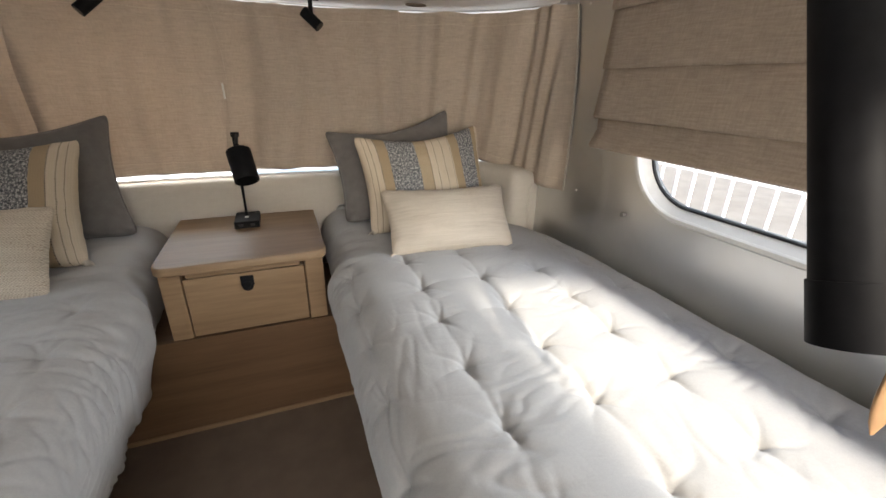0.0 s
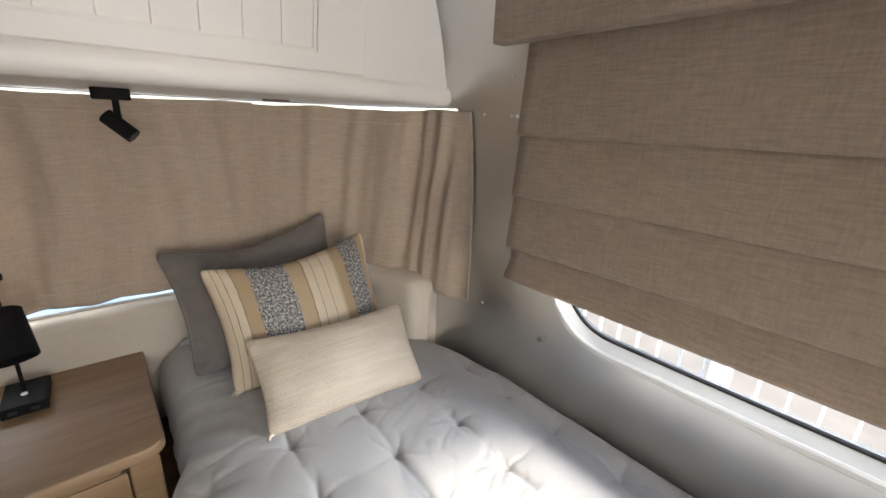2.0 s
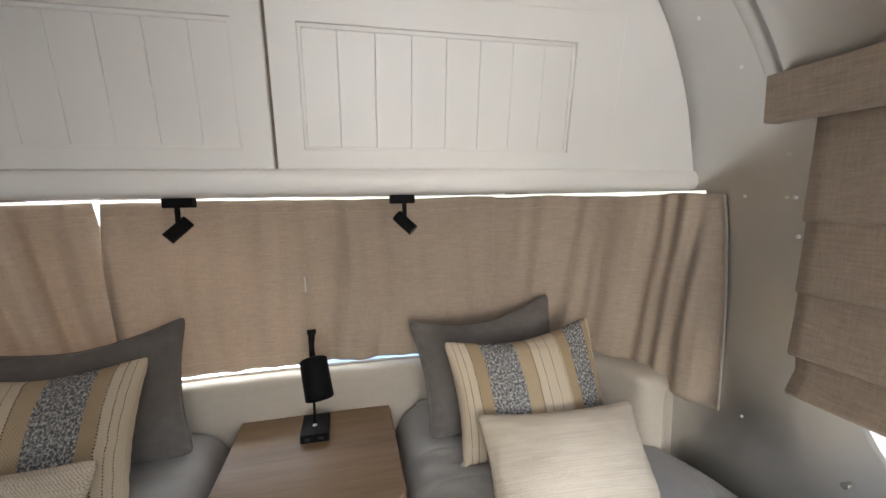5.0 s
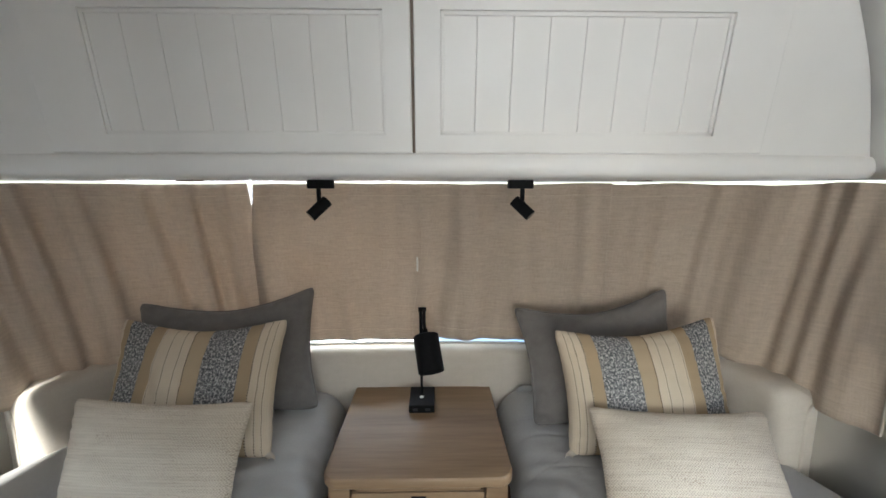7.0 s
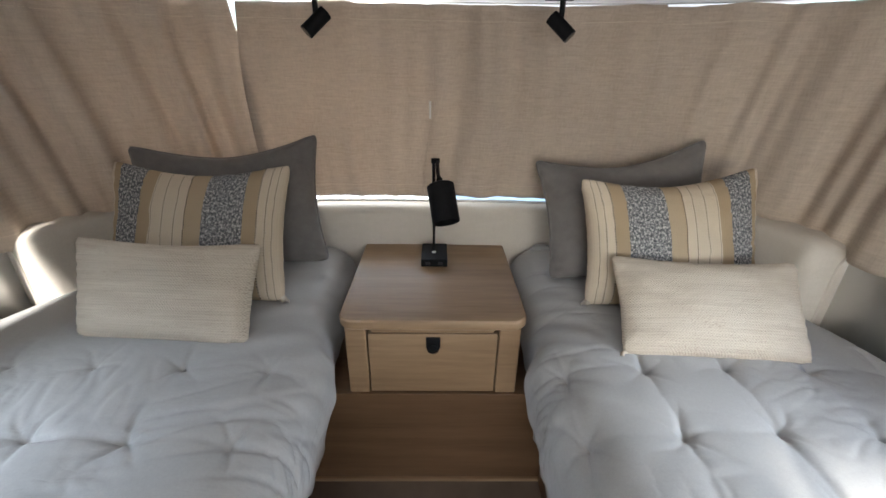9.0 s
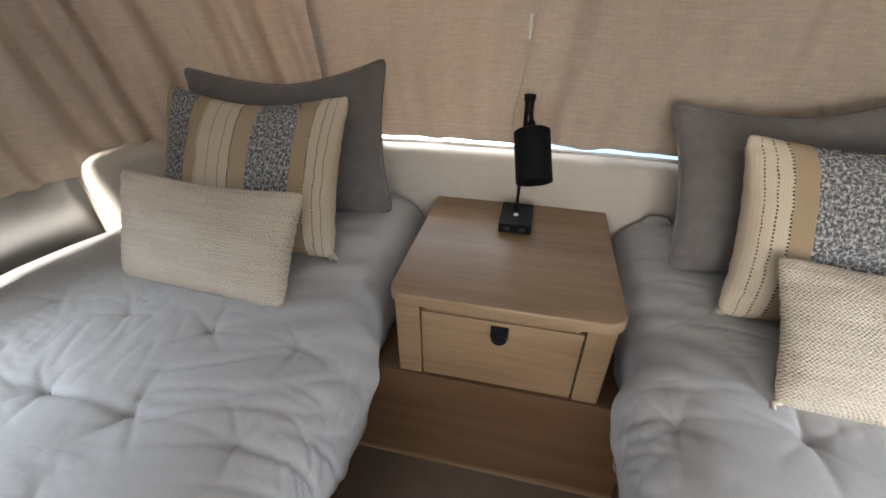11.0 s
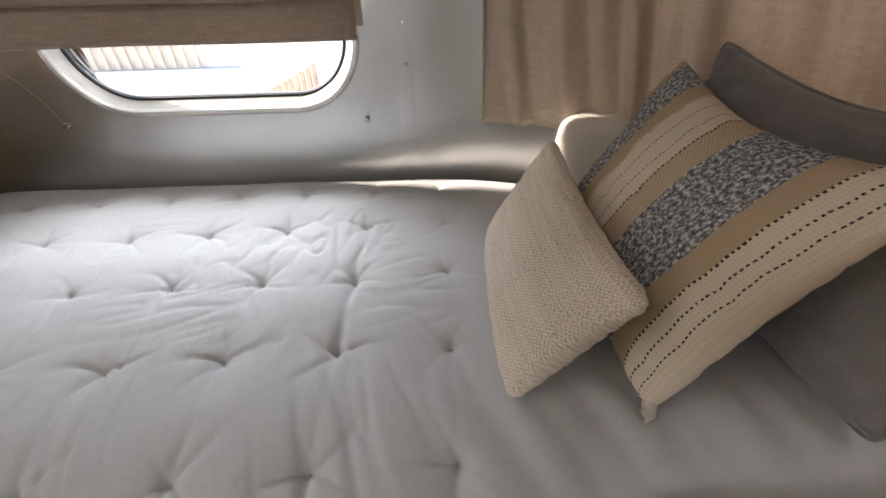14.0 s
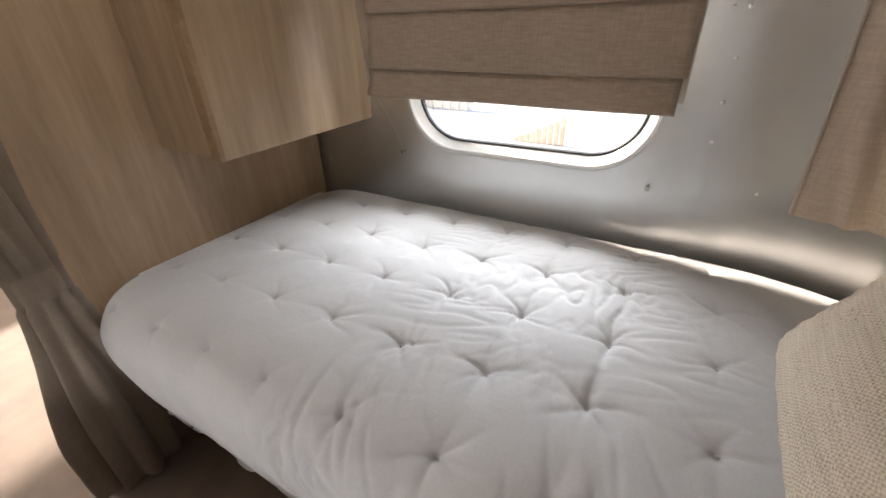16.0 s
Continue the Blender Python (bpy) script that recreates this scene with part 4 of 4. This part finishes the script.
def bed(side):
    root = thing("bed", "built-in single bed on an oak platform", "bed", "twin beds")
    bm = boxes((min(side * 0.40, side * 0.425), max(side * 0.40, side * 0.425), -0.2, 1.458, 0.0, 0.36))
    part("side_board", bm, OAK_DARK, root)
    pts = [(0.40, -0.195), (1.15, -0.195), (1.15, 1.2)] + [(wall_lim(y) - 0.035, y) for y in span(1.25, 1.86, 10)] + [(0.40, 1.9)]
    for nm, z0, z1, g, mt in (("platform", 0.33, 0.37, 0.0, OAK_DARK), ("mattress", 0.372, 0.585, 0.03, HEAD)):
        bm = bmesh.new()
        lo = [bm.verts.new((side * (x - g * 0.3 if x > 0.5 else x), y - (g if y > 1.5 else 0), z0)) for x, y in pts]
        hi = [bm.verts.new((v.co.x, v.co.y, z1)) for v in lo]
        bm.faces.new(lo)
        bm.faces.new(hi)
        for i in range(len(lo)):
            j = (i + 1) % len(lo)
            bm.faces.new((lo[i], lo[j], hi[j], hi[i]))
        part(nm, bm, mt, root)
    return root


bed(1)
bed(-1)
duvet(1, 0.914, 0.1755, 1.0, 0.455, 0.06, 0.012, 0.0035)
duvet(-1, 0.893, 0.1855, 5.0, 0.447, 0.052, 0.0026, 0.0095)

# ---- pillows ----


def pillow(name, corners, thick, pinch, mat, label, group, uvflip=False, piping=False, seed=0.0, sag=0.0, res=44, dip=1.65):
    """A stuffed cushion between four corners (top left, top right, bottom right, bottom left)."""
    TL, TR, BR, BL = [Vector(c) for c in corners]
    root = thing(name, label, "pillow", group)
    nrm = ((TR - TL + BR - BL).cross(TL - BL + TR - BR)).normalized()   # faces away from the wall
    if nrm.y > 0:
        nrm = -nrm
    bm = bmesh.new()
    uvl = bm.loops.layers.uv.new("UVMap")
    uvs = {}

    def base(u, v):
        uu = u * (1 - pinch * (1 - v * v) * u * u)
        vv = v * (1 - pinch * (1 - abs(u) ** 1.7) * (v * v) * (dip if v > 0 else 0.55))
        ear = 1 - 0.045 * (u * u * v * v) ** 6
        a, b = (uu * ear + 1) / 2, (vv * ear + 1) / 2
        return BL * (1 - a) * (1 - b) + BR * a * (1 - b) + TL * (1 - a) * b + TR * a * b

    def surf(u, v, sgn):
        k = max(0.0, (1 - u ** 2) * (1 - v ** 2))
        th = thick / 2 * (k ** 0.42) * (1 - 0.18 * v)
        edge = 1 - k ** 0.3
        th += thick * 0.05 * k ** 0.5 * noise.noise((u * 2.2, v * 2.2, seed + sgn * 5))
        th += 0.004 * noise.noise((u * (4 + 5 * abs(v)), v * (4 + 5 * abs(u)), seed + sgn)) * (0.3 + edge)
        cr = abs(u) * abs(v)
        th += 0.004 * math.sin(18 * (abs(u) - abs(v)) + seed) * cr * cr * k ** 0.3
        along = u if abs(v) > abs(u) else v
        th += (0.022 if piping else 0.009) * math.sin(26 * along + 3 * noise.noise((along * 3, seed, sgn))) * edge ** 2 * k ** 0.25
        th -= 0.006 * max(0.0, 1 - abs(noise.noise((u * 2.5 + v, v * 2.5 - u, seed + 40.0))) / 0.08) * k ** 0.4
        p = base(u, v) + nrm * sgn * max(th, 0.0)
        p.z -= sag * (1 - u * u) * max(0.0, v)
        return p
    vals = [math.sin(math.pi / 2 * t) for t in span(-1, 1, res)]
    front = {}
    back = {}
    for j, v in enumerate(vals):
        for i, u in enumerate(vals):
            rim = i in (0, res) or j in (0, res)
            front[i, j] = bm.verts.new(surf(u, v, 1))
            uvs[front[i, j]] = (u, v)
            back[i, j] = front[i, j] if rim else bm.verts.new(surf(u, v, -1))
            uvs[back[i, j]] = (u, v)
    for dct, flip in ((front, False), (back, True)):
        for j in range(res):
            for i in range(res):
                vs = [dct[i, j], dct[i + 1, j], dct[i + 1, j + 1], dct[i, j + 1]]
                f = bm.faces.new(vs[::-1] if flip else vs)
                for lp in f.loops:
                    u, v = uvs[lp.vert]
                    if uvflip:
                        u = -u
                    lp[uvl].uv = ((u + 1) / 2, (v + 1) / 2)
    part("cushion", bm, mat, root, "", True)
    rim = [(-1, v) for v in vals] + [(u, 1) for u in vals[1:]] + [(1, v) for v in vals[::-1][1:]] + [(u, -1) for u in vals[::-1][1:-1]]
    if mat in (STRIPE, WEAVE):
        for u, v in ((-1, -1), (1, -1)):
            c = surf(u, v, 1)
            away = (c - (TL + TR + BL + BR) / 4).normalized()
            bm = bmesh.new()
            tube(bm, [c - away * 0.012, c, c + away * 0.01, c + away * 0.016 + Vector((0, -0.012, 0.002))], 0.0105 if mat is STRIPE else 0.006, 8)
            part("corner_knot", bm, LINING if mat is STRIPE else WEAVE, root, "cream knotted corner", True)
    if piping:
        bm = bmesh.new()
        tube(bm, [surf(u, v, 1) for u, v in rim], 0.0042, 6, True)
        part("piping", bm, mat, root, "", True)
    return root


GP, SP, WP = "large grey pillows", "striped cushions", "cream lumbar cushions"
pillow("pillow", [(0.374, 1.885, 0.975), (0.875, 1.80, 1.066), (0.92, 1.69, 0.655), (0.405, 1.655, 0.655)], 0.15, 0.10, GREYP, "slate grey piped pillow leaning on the headboard", GP, piping=True, seed=1.0, dip=3.0)
pillow("pillow", [(-0.875, 1.79, 1.025), (-0.340, 1.93, 1.045), (-0.305, 1.80, 0.640), (-0.90, 1.74, 0.64)], 0.15, 0.10, GREYP, "slate grey piped pillow leaning on the headboard", GP, piping=True, seed=7.0, dip=3.0)
pillow("striped_cushion", [(0.443, 1.634, 0.984), (0.945, 1.655, 1.018), (0.965, 1.52, 0.645), (0.475, 1.53, 0.640)], 0.155, 0.085, STRIPE, "cream, tan and grey striped woven cushion", SP, seed=3.0, sag=0.008, dip=2.3)
pillow("striped_cushion", [(-0.88, 1.725, 0.998), (-0.374, 1.755, 0.984), (-0.366, 1.535, 0.640), (-0.865, 1.535, 0.64)], 0.155, 0.085, STRIPE, "cream, tan and grey striped woven cushion", SP, True, seed=9.0, sag=0.008, dip=2.3)
pillow("lumbar_cushion", [(0.505, 1.498, 0.813), (0.967, 1.457, 0.817), (0.940, 1.288, 0.632), (0.497, 1.314, 0.640)], 0.115, 0.06, WEAVE, "cream chunky woven lumbar cushion", WP, seed=4.0, dip=2.2)
pillow("lumbar_cushion", [(-0.847, 1.492, 0.858), (-0.382, 1.497, 0.839), (-0.396, 1.348, 0.634), (-0.825, 1.375, 0.636)], 0.125, 0.06, WEAVE, "cream chunky woven lumbar cushion", WP, seed=6.0, dip=2.2)

# ---- nightstand ----
ns = thing("nightstand", "light oak nightstand with one drawer between the beds", "nightstand")
NX0, NX1, NYF, NYB = -0.211, 0.308, 1.455, 1.985
bm = bmesh.new()
out = []
for cx, cy, a0 in ((NX1 - 0.045, NYF + 0.045, -90), (NX1 - 0.002, NYB - 0.002, 0), (NX0 + 0.002, NYB - 0.002, 90), (NX0 + 0.045, NYF + 0.045, 180)):
    r = 0.045 if cy < 1.7 else 0.002
    out += [(cx + r * math.cos(radians(a0 + 9 * i)), cy + r * math.sin(radians(a0 + 9 * i))) for i in range(11)]
hts = [(0.004, 0.602), (0.0, 0.606), (0.0, 0.626), (0.0015, 0.6295), (0.005, 0.632)]
mid = Vector(((NX0 + NX1) / 2, (NYF + NYB) / 2, 0))
rr = grid(bm, list(range(len(out))), hts, lambda i, h: Vector((out[i][0], out[i][1], h[1])) + (mid - Vector((out[i][0], out[i][1], 0))).normalized() * h[0], True)
bm.faces.new(rr[0][::-1])
bm.faces.new(rr[-1])
part("top", bm, OAK, ns, "", True, 35)
for x0, x1 in ((NX0 + 0.016, -0.136), (0.232, NX1 - 0.016)):
    part("side_post", boxes((x0, x1, NYF + 0.012, NYB - 0.02, 0.372, 0.602), bev=0.004), OAK, ns)
part("rail", boxes((-0.121, 0.217, NYF + 0.0125, NYF + 0.05, 0.586, 0.602), bev=0.002), OAK, ns)
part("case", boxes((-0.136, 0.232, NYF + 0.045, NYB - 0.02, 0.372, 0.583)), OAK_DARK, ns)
dr = part("drawer", boxes((-0.132, 0.228, NYF + 0.0125, NYF + 0.045, 0.377, 0.5815), bev=0.0015), OAK, ns)
bm = boxes((0.029, 0.069, NYF + 0.0075, NYF + 0.0135, 0.536, 0.572), bev=0.002)
cyl(bm, (0.049, NYF + 0.006, 0.536), (0.049, NYF + 0.013, 0.536), 0.017, n=24)
part("handle", bm, BLACK, dr, "square black finger pull", True, 40)
bm = bmesh.new()
tube(bm, [(0.049 + 0.011 * math.cos(a), NYF + 0.005, 0.541 + 0.011 * math.sin(a)) for a in span(0, 6.0, 20)], 0.002, 6)
part("latch_ring", bm, BLACK, dr)

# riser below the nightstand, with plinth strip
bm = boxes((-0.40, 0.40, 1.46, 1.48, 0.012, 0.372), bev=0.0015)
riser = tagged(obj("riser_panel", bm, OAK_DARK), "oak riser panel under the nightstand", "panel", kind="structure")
bm = boxes((-0.40, 0.40, 1.452, 1.462, 0.0, 0.014), bev=0.001)
tagged(obj("baseboard", bm, OAK), "thin oak strip along the floor", "baseboard", kind="structure")
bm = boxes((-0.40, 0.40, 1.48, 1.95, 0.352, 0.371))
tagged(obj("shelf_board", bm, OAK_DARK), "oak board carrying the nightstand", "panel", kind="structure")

# ---- desk lamp ----
lamp = thing("reading_lamp", "matte black jointed reading lamp on the nightstand", "lamp")
bz = 0.632
part("base", boxes((0.004, 0.093, 1.775, 1.912, bz, bz + 0.028), bev=0.003), BLACK, lamp)
bm = bmesh.new()
cyl(bm, (0.047, 1.833, bz + 0.027), (0.047, 1.833, bz + 0.0305), 0.007, n=20)
part("switch", bm, PALE_GLINT, lamp, "round metal switch", True, 40)
for dx in (-0.02, 0.022):
    bm = boxes((0.047 + dx - 0.008, 0.047 + dx + 0.008, 1.772, 1.777, bz + 0.009, bz + 0.018), bev=0.001)
    part("port", bm, GASKET, lamp)
APEX = Vector((0.050, 1.868, 0.972))
bm = bmesh.new()
tube(bm, [(0.046, 1.856, bz + 0.026), (0.047, 1.85, 0.76), APEX + Vector((-0.006, 0, 0))], 0.0055, 10)
part("arm", bm, BLACK, lamp, "", True)
bm = bmesh.new()
cyl(bm, APEX + Vector((-0.014, 0, 0)), APEX + Vector((0.014, 0, 0)), 0.0085, n=16)
part("joint", bm, BLACK, lamp, "", True, 40)
ST, SB = Vector((0.065, 1.712, 0.936)), Vector((0.084, 1.645, 0.842))
bm = bmesh.new()
tube(bm, [APEX + Vector((0.006, 0, 0)), APEX.lerp(ST, 0.5), ST], 0.006, 10)
part("short_arm", bm, BLACK, lamp, "", True)
ax_ = (SB - ST).normalized()
bm = bmesh.new()
side_a = ax_.cross(Vector((1, 0, 0))).normalized()
side_b = ax_.cross(side_a)
shell = [(0.0, 0.006), (0.0, 0.036), (0.003, 0.040), ((SB - ST).length - 0.001, 0.040), ((SB - ST).length, 0.0385), ((SB - ST).length - 0.001, 0.037), (0.008, 0.037), (0.006, 0.006)]
grid(bm, [2 * math.pi * i / 40 for i in range(40)], shell, lambda a, p: ST + ax_ * p[0] + (side_a * math.cos(a) + side_b * math.sin(a)) * p[1], True)
shade = part("shade", bm, BLACK, lamp, "black cylinder shade", True, 40)
bm = bmesh.new()
cyl(bm, ST + ax_ * 0.02, ST + ax_ * 0.06, 0.02, n=20)
part("bulb", bm, plain("frosted_bulb", (0.7, 0.7, 0.68), 0.4), shade, "", True, 40)
part("collar", cyl(bmesh.new(), ST - ax_ * 0.02, ST, 0.009, n=16), BLACK, lamp, "", True, 40)

# ---- tied-back aisle curtain ----
ac = thing("aisle_curtain", "brown drape tied back with a band in the aisle", "curtain")


def drape(u, z):
    t = abs(z - 0.70)
    if z < 0.70:
        hw, cx = 0.052 + 0.06 * smooth(t / 0.5), -0.185 - 0.005 * smooth(t / 0.6)
    else:
        hw, cx = 0.052 + 0.055 * smooth(t / 0.45), -0.185 + 0.05 * smooth(t / 0.45)
    a = 2 * math.pi * u
    r = 1 + 0.22 * math.sin(9 * a + 2 * z) + 0.1 * math.sin(5 * a + z * 5)
    if 0.66 < z < 0.735:
        r = 1 + 0.05 * math.sin(9 * a)
    return Vector((cx + hw * r * math.cos(a), -0.135 + hw * 0.55 * r * math.sin(a) + 0.02 * math.sin(z * 4), z))


bm = bmesh.new()
grid(bm, [i / 120 for i in range(120)], span(0.02, 1.95, 80), drape, True)
part("cloth", bm, CURT2, ac, "", True)
bm = bmesh.new()
grid(bm, [i / 60 for i in range(60)], [0.665, 0.668, 0.70, 0.732, 0.735], lambda u, z: drape(u, 0.70) + Vector((0.004 * math.cos(6.2832 * u), 0.004 * math.sin(6.2832 * u), z - 0.70)), True)
part("tie_band", bm, CURT2, ac, "cloth tie band", True)

# ---- black tube light on a leaning arm near the doorway ----
hg = thing("tube_light", "black tubular light leaning from the ceiling near the doorway", "lamp")
HB, HU = Vector((0.573, 0.242, 0.992)), Vector((0.1207, 0.3571, 0.9262))
bm = bmesh.new()
cyl(bm, HB + HU * 0.045, HB + HU * 0.62, 0.0262, n=40)
part("tube", bm, BLACK, hg, "", True, 40)
bm = bmesh.new()
cyl(bm, HB, HB + HU * 0.048, 0.0278, n=40)
part("sleeve", bm, BLACK, hg, "", True, 40)
bm = bmesh.new()
cyl(bm, HB + HU * 0.62, HB + HU * 1.03, 0.008, n=12)
part("rod", bm, BLACK, hg, "", True, 40)
bm = bmesh.new()
top_, low_ = HB + Vector((0.012, -0.022, 0.09)), HB + Vector((0.0165, -0.0246, -0.068))
grid(bm, [2 * math.pi * i / 16 for i in range(16)], span(0, 1, 14), lambda a, t: low_.lerp(top_, t) + Vector((0.9308, -0.3649, 0.0194)) * 0.0105 * math.cos(a) * math.sqrt(min(1.0, 0.02 + t * 5)) + Vector((0.3449, 0.8598, 0)) * 0.004 * math.sin(a) * math.sqrt(min(1.0, 0.02 + t * 5)), True)
part("pull_strap", bm, LEATHER, hg, "tan leather pull strap", True)

# ---- outside ----
bm = bmesh.new()
box(bm, -400, 400, -400, 400, -0.75, -0.65)
tagged(obj("ground", bm, CONCRETE), "pale sunlit concrete ground", "ground", kind="structure")

# terrace beside the right window
TERRACE = plain("beige_paving", (0.24, 0.215, 0.18), 0.9, 0, 0.15, 3.0, 0.3)
bm = bmesh.new()
box(bm, 1.7, 9.0, -9.0, 9.0, -0.65, -0.60)
tagged(obj("pavement", bm, TERRACE), "beige terrace paving beside the trailer", "pavement", kind="structure")


def railing(x, y0, y1, base, h, step, label):
    root = thing("railing", label, "railing")
    for z in (base + 0.08, base + h):
        part("rail", boxes((x - 0.025, x + 0.025, y0, y1, z - 0.025, z + 0.025), bev=0.004), RAILW, root)
    bmp = boxes((-0.008, 0.008, -0.008, 0.008, base + 0.08, base + h))
    me = None
    n = int((y1 - y0) / step)
    for i in range(n + 1):
        if me is None:
            first = part("baluster", bmp, RAILW, root)
            me = first.data
            first.location = (x, y0 + i * step, 0)
        else:
            o = new("baluster", me)
            o.parent = root
            o.location = (x, y0 + i * step, 0)
    for y in (y0, (y0 + y1) / 2, y1):
        part("post", boxes((x - 0.045, x + 0.045, y - 0.045, y + 0.045, -0.65, base + h + 0.08), bev=0.005), RAILW, root)


railing(3.0, -2.0, 4.0, -0.5, 1.35, 0.14, "white metal railing on the sunlit terrace")
sh = thing("garden_wall", "low brown ribbed boundary wall with a flat coping", "wall")
part("wall", boxes((-9.14, -9.0, -11.0, -3.4, -0.65, -0.2)), SHED, sh)
part("coping", boxes((-9.2, -8.92, -11.05, -3.35, -0.2, -0.14), bev=0.01), ROOFM, sh)
for i in range(34):
    part("rib", boxes((-8.99, -8.95, -10.95 + i * 0.225, -10.89 + i * 0.225, -0.65, -0.2)), SHED, sh)
dk = thing("wooden_ramp", "slatted orange brown wooden ramp on the ground", "ramp")
for i in range(9):
    y = -1.45 + i * 0.1
    part("board", boxes((-6.86, -6.80, y, y + 0.075, -0.65, -0.62 + 0.045 * (i + 1)), bev=0.004), DECK, dk)
part("top_rail", boxes((-6.87, -6.79, -0.64, -0.58, -0.65, -0.2), bev=0.004), DECK, dk)
